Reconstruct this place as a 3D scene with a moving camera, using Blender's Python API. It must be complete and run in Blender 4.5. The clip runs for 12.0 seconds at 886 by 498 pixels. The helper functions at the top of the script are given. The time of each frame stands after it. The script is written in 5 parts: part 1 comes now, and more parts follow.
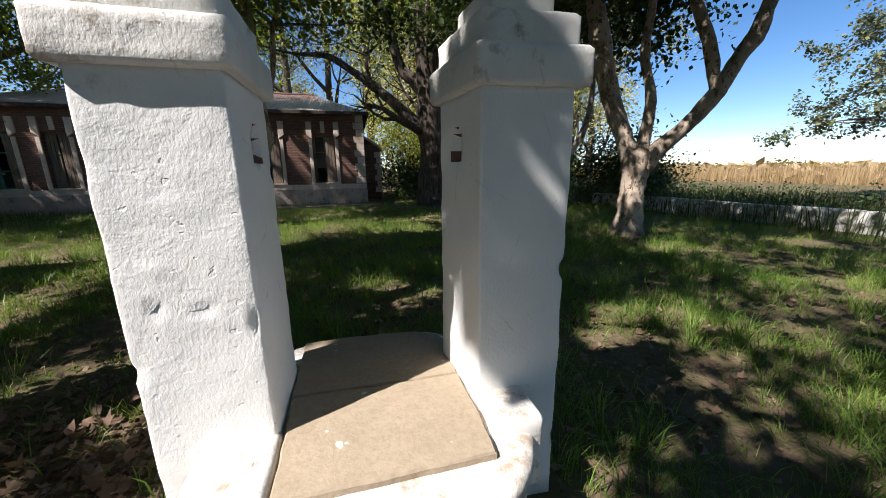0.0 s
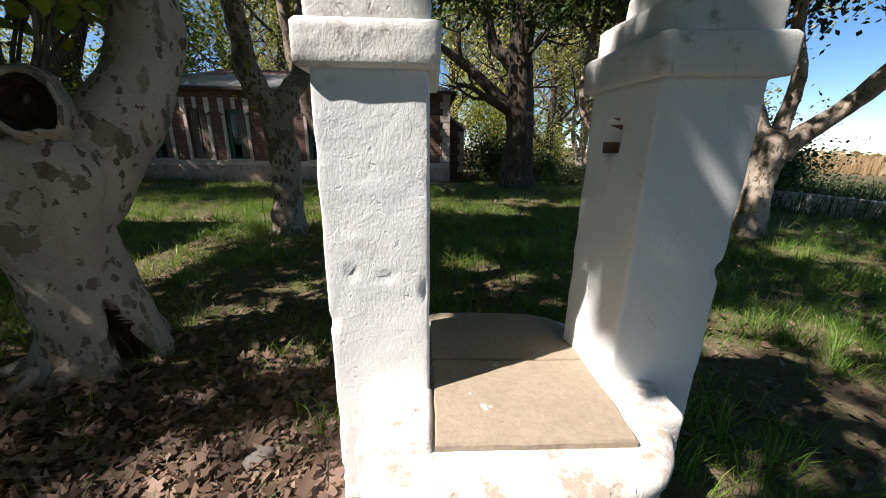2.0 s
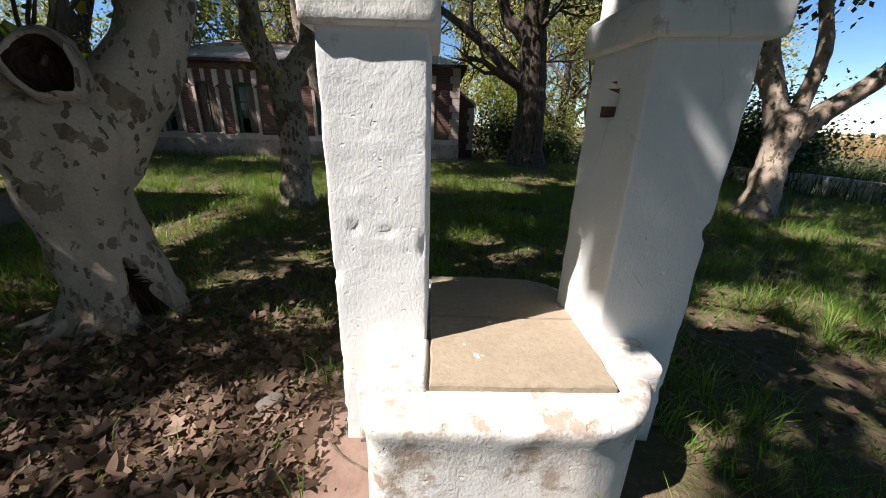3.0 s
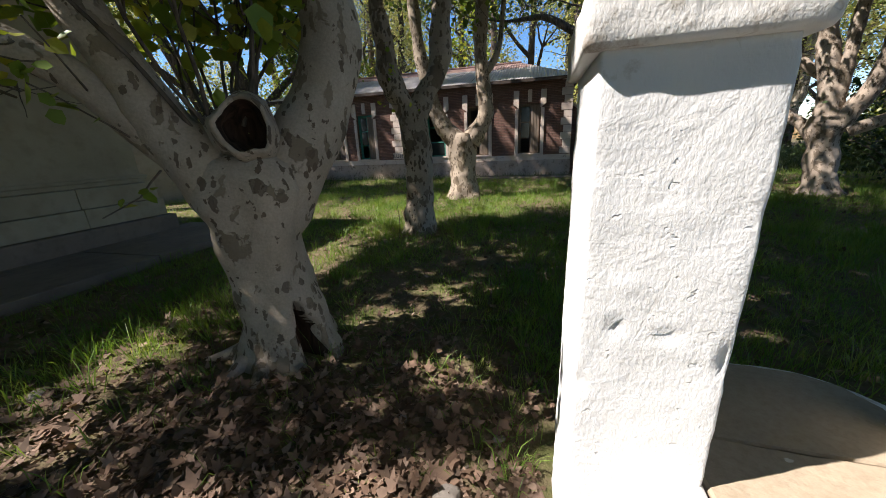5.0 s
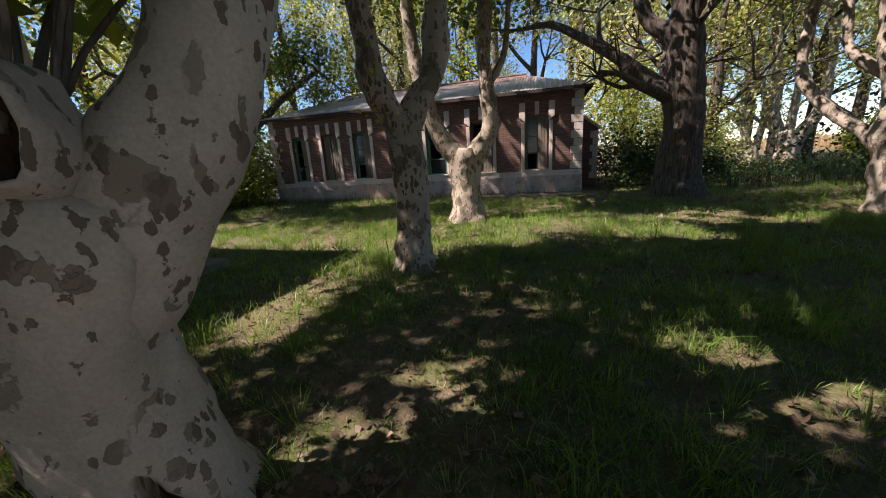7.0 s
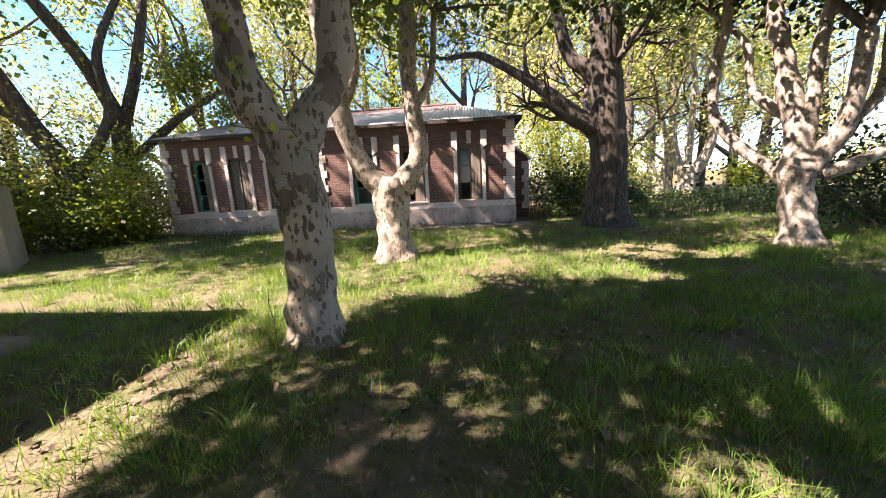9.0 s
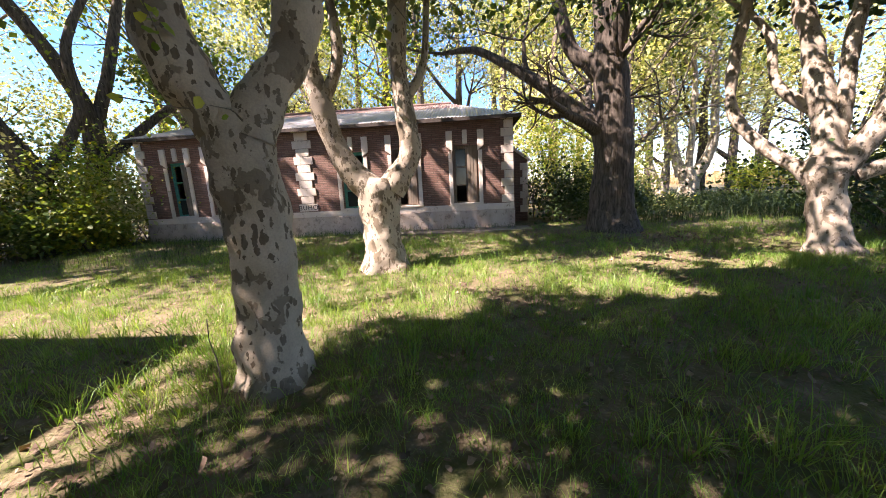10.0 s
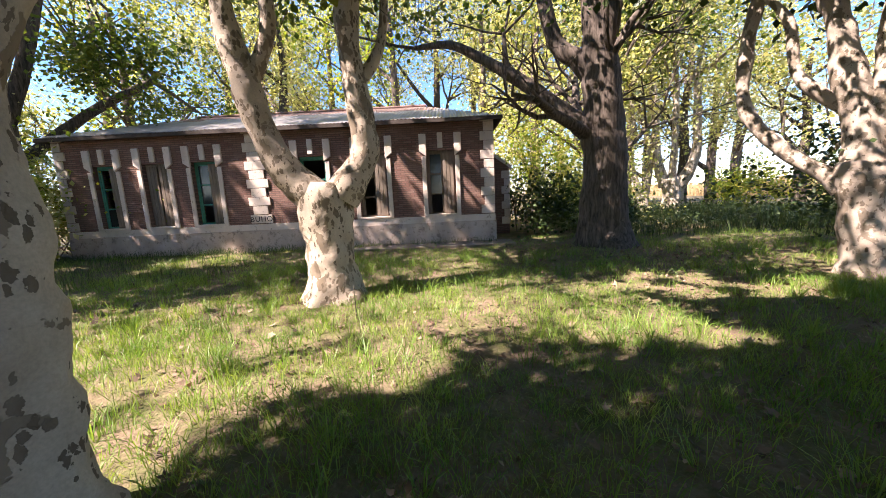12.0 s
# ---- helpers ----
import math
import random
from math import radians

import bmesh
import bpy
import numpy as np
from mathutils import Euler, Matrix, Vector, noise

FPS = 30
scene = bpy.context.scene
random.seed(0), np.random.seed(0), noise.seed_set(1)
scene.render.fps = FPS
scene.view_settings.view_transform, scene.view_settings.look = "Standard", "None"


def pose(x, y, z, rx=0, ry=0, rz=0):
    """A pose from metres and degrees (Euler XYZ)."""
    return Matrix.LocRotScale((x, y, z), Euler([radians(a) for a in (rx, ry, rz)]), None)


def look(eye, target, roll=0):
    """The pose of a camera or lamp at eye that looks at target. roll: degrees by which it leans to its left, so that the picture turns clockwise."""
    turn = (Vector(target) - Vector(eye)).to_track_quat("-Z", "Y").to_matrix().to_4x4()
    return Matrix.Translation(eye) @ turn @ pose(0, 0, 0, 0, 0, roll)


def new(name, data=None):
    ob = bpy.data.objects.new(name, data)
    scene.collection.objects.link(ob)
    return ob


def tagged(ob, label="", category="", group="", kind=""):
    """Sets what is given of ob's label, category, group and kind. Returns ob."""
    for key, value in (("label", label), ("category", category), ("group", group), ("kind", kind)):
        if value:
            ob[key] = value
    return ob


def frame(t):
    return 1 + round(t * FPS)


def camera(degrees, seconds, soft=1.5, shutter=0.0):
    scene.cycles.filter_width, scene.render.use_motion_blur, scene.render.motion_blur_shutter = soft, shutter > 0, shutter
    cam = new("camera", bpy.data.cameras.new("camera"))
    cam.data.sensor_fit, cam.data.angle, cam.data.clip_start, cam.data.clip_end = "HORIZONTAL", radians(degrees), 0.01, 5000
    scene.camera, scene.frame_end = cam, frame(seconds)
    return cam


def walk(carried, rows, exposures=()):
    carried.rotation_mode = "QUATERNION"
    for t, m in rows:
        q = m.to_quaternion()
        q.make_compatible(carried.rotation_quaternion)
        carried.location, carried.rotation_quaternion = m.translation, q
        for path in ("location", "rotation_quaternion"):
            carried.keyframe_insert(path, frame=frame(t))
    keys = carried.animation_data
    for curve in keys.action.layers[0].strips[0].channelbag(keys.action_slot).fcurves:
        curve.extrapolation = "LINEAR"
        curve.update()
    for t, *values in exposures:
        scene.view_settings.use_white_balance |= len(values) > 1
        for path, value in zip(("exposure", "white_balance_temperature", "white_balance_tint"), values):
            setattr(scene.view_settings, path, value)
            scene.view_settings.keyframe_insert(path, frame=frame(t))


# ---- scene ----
cam = camera(104.8, 12.0, 0.9)
PATH = [
    (0, (-0.036, -0.028, 1.483), (0.443, 1.861, 1.031), -0.8),
    (0.5, (0.025, -0.039, 1.485), (0.502, 1.849, 1.031), -0.8),
    (1, (-0.058, -0.011, 1.495), (0.406, 1.877, 1.026), -0.2),
    (1.5, (-0.261, -0.019, 1.516), (0.026, 1.888, 0.988), 1.0),
    (2, (-0.354, -0.065, 1.518), (-0.279, 1.854, 0.96), 0.8),
    (2.5, (-0.329, -0.128, 1.467), (-0.285, 1.78, 0.868), 0.8),
    (2.7, (-0.299, -0.162, 1.45), (-0.248, 1.731, 0.807), 1.4),
    (4.5, (-0.705, -0.033, 1.563), (-1.029, 1.811, 0.86), -1.5),
    (5, (-0.859, 0.205, 1.58), (-1.37, 2.047, 0.99), -2.7),
    (5.5, (-1.017, 0.497, 1.56), (-1.587, 2.332, 1.007), -3.1),
    (6, (-1.167, 0.755, 1.561), (-1.729, 2.596, 1.017), -3.0),
    (6.5, (-1.121, 1.11, 1.575), (-1.68, 2.956, 1.045), -3.6),
    (8.3, (-1.125, 2.28, 1.584), (-1.506, 4.199, 1.171), -3.2),
    (8.5, (-1.1, 2.396, 1.591), (-1.438, 4.325, 1.185), -3.2),
    (9, (-1.141, 2.742, 1.64), (-1.322, 4.698, 1.266), -3.0),
    (9.5, (-1.183, 3.158, 1.591), (-1.337, 5.117, 1.222), -3.1),
    (10, (-1.19, 3.528, 1.604), (-1.342, 5.49, 1.248), -3.0),
    (10.5, (-1.229, 3.871, 1.598), (-1.351, 5.838, 1.258), -3.0),
    (11, (-1.182, 4.234, 1.559), (-1.269, 6.206, 1.233), -3.4),
    (11.5, (-1.083, 4.618, 1.536), (-1.167, 6.592, 1.224), -3.0),
    (12, (-1.015, 4.96, 1.546), (-1.057, 6.936, 1.244), -2.7),
]
EXPOSE = [(0, 0.95, 6250, 16), (2.7, 0.95, 6300, 16), (4.3, 1.1, 6350, 17), (5.5, 1.3, 6350, 15), (6.0, 1.3, 6450, 20), (6.7, 1.15, 6500, 22), (8.3, 2.6, 6750, 26), (12, 2.4, 6750, 26)]
walk(cam, [(t, look(eye, target, roll)) for t, eye, target, roll in PATH], EXPOSE)

# ---- light ----
SUN_TRAVEL = Vector((0.92 * math.cos(radians(50)), 0.39 * math.cos(radians(50)), -math.sin(radians(50)))).normalized()
to_sun = -SUN_TRAVEL
world = bpy.data.worlds.new("sky")
scene.world = world
world.use_nodes = True
wn = world.node_tree
for node in list(wn.nodes):
    wn.nodes.remove(node)
sky = wn.nodes.new("ShaderNodeTexSky")
sky.sky_type, sky.sun_disc = "NISHITA", False
sky.sun_elevation = math.asin(to_sun.z)
sky.sun_rotation = math.atan2(to_sun.x, to_sun.y)
sky.air_density, sky.dust_density, sky.ozone_density = 1.0, 0.0, 1.4
backg = wn.nodes.new("ShaderNodeBackground")
backg.inputs["Strength"].default_value = 0.084
wout = wn.nodes.new("ShaderNodeOutputWorld")
deep = wn.nodes.new("ShaderNodeHueSaturation")
deep.inputs["Saturation"].default_value = 1.25
sky.altitude = 1500
wn.links.new(sky.outputs[0], deep.inputs["Color"])
wn.links.new(deep.outputs[0], backg.inputs[0])
wn.links.new(backg.outputs[0], wout.inputs[0])
sun = new("sun", bpy.data.lights.new("sun", "SUN"))
sun.data.energy, sun.data.angle, sun.data.color = 5.0, radians(0.6), (1.0, 0.94, 0.84)
sun.matrix_world = look((0, 0, 30), Vector((0, 0, 30)) + SUN_TRAVEL)


# ---- materials ----
class Nodes:
    """Short hands for a node material."""

    def __init__(self, name):
        self.m = bpy.data.materials.new(name)
        self.m.use_nodes = True
        self.t = self.m.node_tree
        self.t.nodes.clear()
        self.out = self.t.nodes.new("ShaderNodeOutputMaterial")
        self.coord = self.t.nodes.new("ShaderNodeTexCoord").outputs["Object"]

    def node(self, kind, **values):
        n = self.t.nodes.new(kind)
        for key, value in values.items():
            n.inputs[key].default_value = value
        return n

    def link(self, a, b):
        self.t.links.new(a, b)

    def mapped(self, scale=(1, 1, 1), turn=(0, 0, 0)):
        n = self.t.nodes.new("ShaderNodeMapping")
        n.inputs["Scale"].default_value = scale
        n.inputs["Rotation"].default_value = turn
        self.link(self.coord, n.inputs[0])
        return n.outputs[0]

    def noise(self, scale, detail=5.0, rough=0.6, vec=None, distort=0.0):
        n = self.node("ShaderNodeTexNoise", Scale=scale, Detail=detail, Roughness=rough, Distortion=distort)
        self.link(vec or self.coord, n.inputs["Vector"])
        return n.outputs["Fac"]

    def cells(self, scale, feature="F1", vec=None, rnd=1.0):
        n = self.node("ShaderNodeTexVoronoi", Scale=scale, Randomness=rnd)
        n.feature = feature
        self.link(vec or self.coord, n.inputs["Vector"])
        return n

    def ramp(self, fac, *stops):
        n = self.t.nodes.new("ShaderNodeValToRGB")
        e = n.color_ramp.elements
        while len(e) < len(stops):
            e.new(0.5)
        for i, (pos, col) in enumerate(stops):
            e[i].position = pos
            e[i].color = (*col, 1) if isinstance(col, tuple) else (col, col, col, 1)
        self.link(fac, n.inputs[0])
        return n.outputs[0]

    def mix(self, fac, a, b, kind="MIX"):
        n = self.t.nodes.new("ShaderNodeMix")
        n.data_type, n.blend_type = "RGBA", kind
        for sock, v in ((n.inputs["Factor"], fac), (n.inputs["A"], a), (n.inputs["B"], b)):
            if isinstance(v, tuple):
                sock.default_value = (*v, 1)
            elif isinstance(v, (int, float)):
                sock.default_value = v
            else:
                self.link(v, sock)
        return n.outputs["Result"]

    def bump(self, height, strength=0.5, distance=0.01, under=None):
        n = self.node("ShaderNodeBump", Strength=strength, Distance=distance)
        self.link(height, n.inputs["Height"])
        if under:
            self.link(under, n.inputs["Normal"])
        return n.outputs[0]

    def surface(self, color, rough=0.85, normal=None, metal=0.0, spec=0.3):
        b = self.node("ShaderNodeBsdfPrincipled", Metallic=metal)
        b.inputs["Specular IOR Level"].default_value = spec
        if isinstance(color, tuple):
            b.inputs["Base Color"].default_value = (*color, 1)
        else:
            self.link(color, b.inputs["Base Color"])
        if isinstance(rough, (int, float)):
            b.inputs["Roughness"].default_value = rough
        else:
            self.link(rough, b.inputs["Roughness"])
        if normal:
            self.link(normal, b.inputs["Normal"])
        self.link(b.outputs[0], self.out.inputs[0])
        return b

    def math(self, op, a, b=0.0, c=0.0):
        n = self.t.nodes.new("ShaderNodeMath")
        n.operation = op
        for sock, v in zip(n.inputs, (a, b, c)):
            if isinstance(v, (int, float)):
                sock.default_value = v
            else:
                self.link(v, sock)
        return n.outputs[0]

    def warped(self, scale, rate, amount):
        """Stretched coordinates with torn, wavering edges."""
        n = self.node("ShaderNodeTexNoise", Scale=rate, Detail=4.0, Roughness=0.6)
        self.link(self.coord, n.inputs["Vector"])
        v = self.t.nodes.new("ShaderNodeVectorMath")
        v.operation = "MULTIPLY_ADD"
        self.link(n.outputs["Color"], v.inputs[0])
        v.inputs[1].default_value = (2 * amount, 2 * amount, 2 * amount)
        self.link(self.mapped(scale), v.inputs[2])
        return v.outputs[0]

    def spots(self, scale, share, vec):
        """Separate flecks of many sizes; share is how many of the cells hold one."""
        c = self.cells(scale, vec=vec)
        rgb = self.t.nodes.new("ShaderNodeSeparateColor")
        self.link(c.outputs["Color"], rgb.inputs[0])
        reach = self.math("MULTIPLY", self.math("SUBTRACT", share, rgb.outputs[0]), 1.1)
        reach = self.math("MINIMUM", reach, 0.52)
        inside = self.math("SUBTRACT", reach, c.outputs["Distance"])
        return self.ramp(self.math("MULTIPLY_ADD", inside, 1.0, 0.5), (0.5, 0.0), (0.53, 1.0))

    def island(self):
        return self.t.nodes.new("ShaderNodeNewGeometry").outputs["Random Per Island"]


def plane_bark(name, cream, grey, olive, brown, scales=0.42, patches=0.55, coarse=5.0):
    """Flaking plane-tree bark: cream wood, torn olive patches and many separate small scales that cluster."""
    n = Nodes(name)
    torn = n.warped((1, 1, 0.6), 5.0, 0.09)
    base = n.mix(n.ramp(n.noise(1.9, 4, vec=torn), (0.36, 0.0), (0.64, 1.0)), cream, grey)
    big = n.ramp(n.noise(coarse, 3, 0.55, vec=torn, distort=0.4), (patches, 0.0), (patches + 0.02, 1.0))
    base = n.mix(big, base, olive)
    crowd = n.math("MULTIPLY_ADD", n.noise(1.5, 3), 1.5, scales - 0.75)
    small = n.spots(20.0, crowd, n.warped((1, 1, 0.5), 14.0, 0.035))
    large = n.spots(10.5, n.math("MULTIPLY", crowd, 0.7), n.warped((1, 1, 0.62), 8.0, 0.06))
    base = n.mix(large, base, n.mix(n.noise(2.5, 2), brown, olive))
    base = n.mix(small, base, brown)
    dust = n.ramp(n.noise(3.4, 5, 0.65, vec=n.mapped((1, 1, 0.3))), (0.46, 0.0), (0.72, 0.45))
    base = n.mix(dust, base, grey)
    base = n.mix(n.ramp(n.noise(60, 4), (0.35, 0.0), (0.8, 0.4)), base, (0.14, 0.12, 0.095))
    h = n.bump(n.noise(6, 5, 0.65), 0.55, 0.035, n.bump(big, 0.7, 0.008))
    h = n.bump(large, 0.7, 0.007, n.bump(small, 0.7, 0.006, h))
    h = n.bump(n.noise(30, 4, 0.6, vec=n.mapped((1, 1, 2.4))), 0.3, 0.008, h)
    n.surface(base, 0.88, n.bump(n.noise(90, 3), 0.3, 0.004, h), spec=0.18)
    return n.m


BARK = plane_bark("plane_bark", (0.45, 0.385, 0.305), (0.33, 0.28, 0.22), (0.21, 0.17, 0.12), (0.125, 0.095, 0.066), 0.53, 0.58)
BARK_MOTTLED = plane_bark("plane_bark_mottled", (0.45, 0.37, 0.285), (0.29, 0.235, 0.18), (0.17, 0.13, 0.09), (0.10, 0.075, 0.05), 0.57, 0.55)
BARK_ROUGH = plane_bark("plane_bark_flaky", (0.47, 0.39, 0.31), (0.31, 0.25, 0.2), (0.19, 0.15, 0.11), (0.12, 0.09, 0.062), 0.48, 0.55, 6.5)


def dark_bark(name, a, b):
    n = Nodes(name)
    v = n.mapped((1, 1, 0.16))
    ridge = n.noise(16, 5, 0.6, vec=v, distort=0.6)
    col = n.mix(n.ramp(ridge, (0.35, 0.0), (0.65, 1.0)), a, b)
    col = n.mix(n.ramp(n.noise(2.2, 3), (0.55, 0.0), (0.8, 0.4)), col, (0.12, 0.105, 0.075))
    n.surface(col, 0.95, n.bump(ridge, 0.6, 0.025, n.bump(n.noise(60, 3), 0.3, 0.005)), spec=0.15)
    return n.m


BARK_DARK = dark_bark("dark_ridged_bark", (0.045, 0.036, 0.03), (0.16, 0.128, 0.105))
BARK_TWIG = dark_bark("twig_bark", (0.06, 0.05, 0.04), (0.17, 0.14, 0.11))
# Very dark brown wood for the inner faces of both hollows.
HOLLOW = dark_bark("very_dark_hollow_wood", (0.02, 0.014, 0.01), (0.075, 0.045, 0.03))


def leaf_material(name, *stops, glow=0.45, rough=0.45, patch=0.0):
    """Thin leaf that lets some light through; tint differs leaf by leaf."""
    n = Nodes(name)
    step = 1 / (len(stops) - 1)
    pick = n.island()
    if patch:
        pick = n.mix(patch, pick, n.ramp(n.noise(1.1, 5, 0.65), (0.3, 0.0), (0.72, 1.0)))
    col = n.ramp(pick, *[(i * step, c) for i, c in enumerate(stops)])
    col = n.mix(n.ramp(n.noise(25, 3), (0.3, 0.0), (0.7, 0.3)), col, tuple(0.6 * c for c in stops[0]))
    b = n.surface(col, rough, spec=0.35)
    t = n.node("ShaderNodeBsdfTranslucent")
    n.link(n.mix(1.0, col, (1.0, 0.95, 0.45), "MULTIPLY"), t.inputs["Color"])
    m = n.t.nodes.new("ShaderNodeMixShader")
    m.inputs[0].default_value = glow
    n.link(b.outputs[0], m.inputs[1])
    n.link(t.outputs[0], m.inputs[2])
    n.link(m.outputs[0], n.out.inputs[0])
    return n.m


LEAF_PLANE = leaf_material("plane_leaf", (0.05, 0.095, 0.02), (0.10, 0.165, 0.035), (0.18, 0.24, 0.05), (0.36, 0.34, 0.06), patch=0.4)
LEAF_DARK = leaf_material("dark_leaf", (0.025, 0.05, 0.016), (0.05, 0.085, 0.025), (0.08, 0.12, 0.03), glow=0.3)
# Autumn tints raised so the leaf colour itself holds the wood's sunlit brightness.
LEAF_PALE = leaf_material("pale_sunlit_autumn_leaf", (0.34, 0.40, 0.15), (0.50, 0.52, 0.22), (0.64, 0.61, 0.31), (0.72, 0.66, 0.40), glow=0.5)
LEAF_NEEDLE = leaf_material("conifer_needle", (0.08, 0.12, 0.07), (0.18, 0.21, 0.12), (0.30, 0.30, 0.17), glow=0.25, rough=0.6)
LEAF_BRIGHT = leaf_material("young_leaf", (0.14, 0.24, 0.03), (0.26, 0.34, 0.05), (0.45, 0.42, 0.06), glow=0.5)
GRASS = leaf_material("grass_blade", (0.055, 0.13, 0.02), (0.115, 0.23, 0.036), (0.20, 0.33, 0.055), (0.34, 0.43, 0.10), (0.58, 0.53, 0.25), glow=0.42, rough=0.42, patch=0.6)
WEED = leaf_material("weed_leaf", (0.03, 0.055, 0.018), (0.06, 0.10, 0.03), (0.11, 0.15, 0.05), glow=0.3)
CORN = leaf_material("dry_maize", (0.36, 0.24, 0.12), (0.50, 0.36, 0.19), (0.60, 0.46, 0.27), glow=0.3, rough=0.7)
LITTER = leaf_material("fallen_leaf", (0.07, 0.045, 0.028), (0.145, 0.09, 0.058), (0.23, 0.145, 0.10), (0.36, 0.255, 0.19), glow=0.12, rough=0.75)


def ground_material():
    n = Nodes("lawn_soil")
    soil = n.mix(n.noise(9, 6), (0.085, 0.06, 0.04), (0.25, 0.185, 0.125))
    litter = n.cells(22)
    soil = n.mix(n.ramp(litter.outputs["Distance"], (0.1, 0.55), (0.3, 0.0)), soil, (0.30, 0.225, 0.155))
    green = n.mix(n.noise(14, 5), (0.04, 0.065, 0.014), (0.10, 0.125, 0.032))
    cover = n.ramp(n.noise(2.2, 7, 0.75), (0.42, 0.0), (0.62, 0.75))
    col = n.mix(cover, soil, green)
    dist = n.node("ShaderNodeSeparateXYZ")
    n.link(n.coord, dist.inputs[0])
    h = n.bump(n.noise(30, 6), 0.8, 0.03)
    n.surface(col, 0.95, n.bump(litter.outputs["Distance"], 0.4, 0.02, h), spec=0.1)
    return n.m


def simple(name, a, b, scale=12.0, rough=0.7, metal=0.0, bump=0.3, stretch=(1, 1, 1)):
    n = Nodes(name)
    v = n.mapped(stretch)
    col = n.mix(n.ramp(n.noise(scale, 5, vec=v), (0.3, 0.0), (0.7, 1.0)), a, b)
    col = n.mix(n.ramp(n.noise(scale * 5, 3, vec=v), (0.5, 0.0), (0.8, 0.4)), col, tuple(0.5 * c for c in a))
    n.surface(col, rough, n.bump(n.noise(scale * 4, 4, vec=v), bump, 0.006), metal)
    return n.m


def plaster(name, white, grey, dirt, amount=0.62, streak=1.0):
    """Lime-washed render with brush marks, hairline cracks and damp stains."""
    n = Nodes(name)
    brush = n.noise(40, 5, 0.7, vec=n.mapped((1, 1, 0.75)), distort=0.5)
    col = n.mix(n.ramp(n.noise(2.1, 5, 0.6, vec=n.mapped((1, 1, 0.6))), (0.42, 0.0), (0.7, 1.0)), white, grey)
    stain = n.ramp(n.noise(5.5, 6, 0.7), (amount, 0.0), (amount + 0.1, 1.0))
    col = n.mix(stain, col, dirt)
    flaw = n.cells(3.2, "DISTANCE_TO_EDGE", vec=n.mapped((1, 1, 0.7)))
    warped = n.mix(0.12, flaw.outputs["Distance"], n.noise(6, 4))
    crack = n.ramp(warped, (0.056, 0.3), (0.060, 0.0))
    col = n.mix(crack, col, dirt)
    pits = n.ramp(n.noise(21, 2, 0.4), (0.70, 0.0), (0.73, 1.0))
    fine = n.noise(95, 3, 0.6, vec=n.mapped((1, 1, 0.6)))
    h = n.bump(brush, 0.17 * streak, 0.007)
    h = n.bump(fine, 0.6, 0.004, h)
    swept = n.ramp(n.noise(5, 4, 0.6, vec=n.mapped((1, 1, 2.2)), distort=0.8), (0.48, 0.0), (0.54, 1.0))
    h = n.bump(swept, 0.13, 0.003, h)
    h = n.bump(n.noise(9, 3), 0.3, 0.008, h)
    h = n.bump(pits, 0.5, -0.005, h)
    h = n.bump(crack, 0.35, -0.003, h)
    n.surface(col, 0.88, h, spec=0.25)
    return n.m


WHITEWASH = plaster("whitewash", (0.82, 0.82, 0.80), (0.74, 0.75, 0.75), (0.50, 0.47, 0.42), 0.66)
WHITEWASH_WORN = plaster("worn_whitewash", (0.76, 0.74, 0.70), (0.62, 0.58, 0.52), (0.40, 0.33, 0.265), 0.51)
WALL_LIME = plaster("grey_limewash", (0.74, 0.74, 0.71), (0.55, 0.55, 0.52), (0.25, 0.23, 0.19), 0.5)
CAP_PAINT = plaster("peeling_cap_paint", (0.78, 0.77, 0.74), (0.62, 0.61, 0.57), (0.38, 0.33, 0.27), 0.58, 1.5)
STUCCO = plaster("aged_stucco", (0.66, 0.55, 0.47), (0.55, 0.45, 0.385), (0.34, 0.27, 0.22), 0.58)
# Stained stucco again, its colours lowered to hold the plinth's shade.
PLINTH = plaster("stained_stucco_in_shade", (0.52, 0.41, 0.34), (0.39, 0.30, 0.25), (0.26, 0.20, 0.165), 0.54)
GREY_RENDER = simple("grey_render", (0.29, 0.255, 0.19), (0.41, 0.365, 0.28), 0.9, 0.95, 0, 0.25)
CONCRETE = simple("weathered_concrete", (0.15, 0.12, 0.10), (0.23, 0.19, 0.155), 1.3, 0.95, 0, 0.4)


def slab_stone():
    n = Nodes("sandstone_slab")
    col = n.mix(n.noise(6, 6, 0.7), (0.28, 0.225, 0.16), (0.45, 0.375, 0.275))
    col = n.mix(n.ramp(n.noise(48, 4), (0.4, 0.0), (0.7, 0.6)), col, (0.26, 0.20, 0.14))
    spots = n.ramp(n.noise(13, 3, 0.5), (0.70, 0.0), (0.73, 0.8))
    col = n.mix(spots, col, (0.70, 0.66, 0.58))
    n.surface(col, 0.9, n.bump(n.noise(70, 5), 0.5, 0.006, n.bump(n.noise(9, 4), 0.3, 0.01)), spec=0.2)
    return n.m


SLAB = slab_stone()


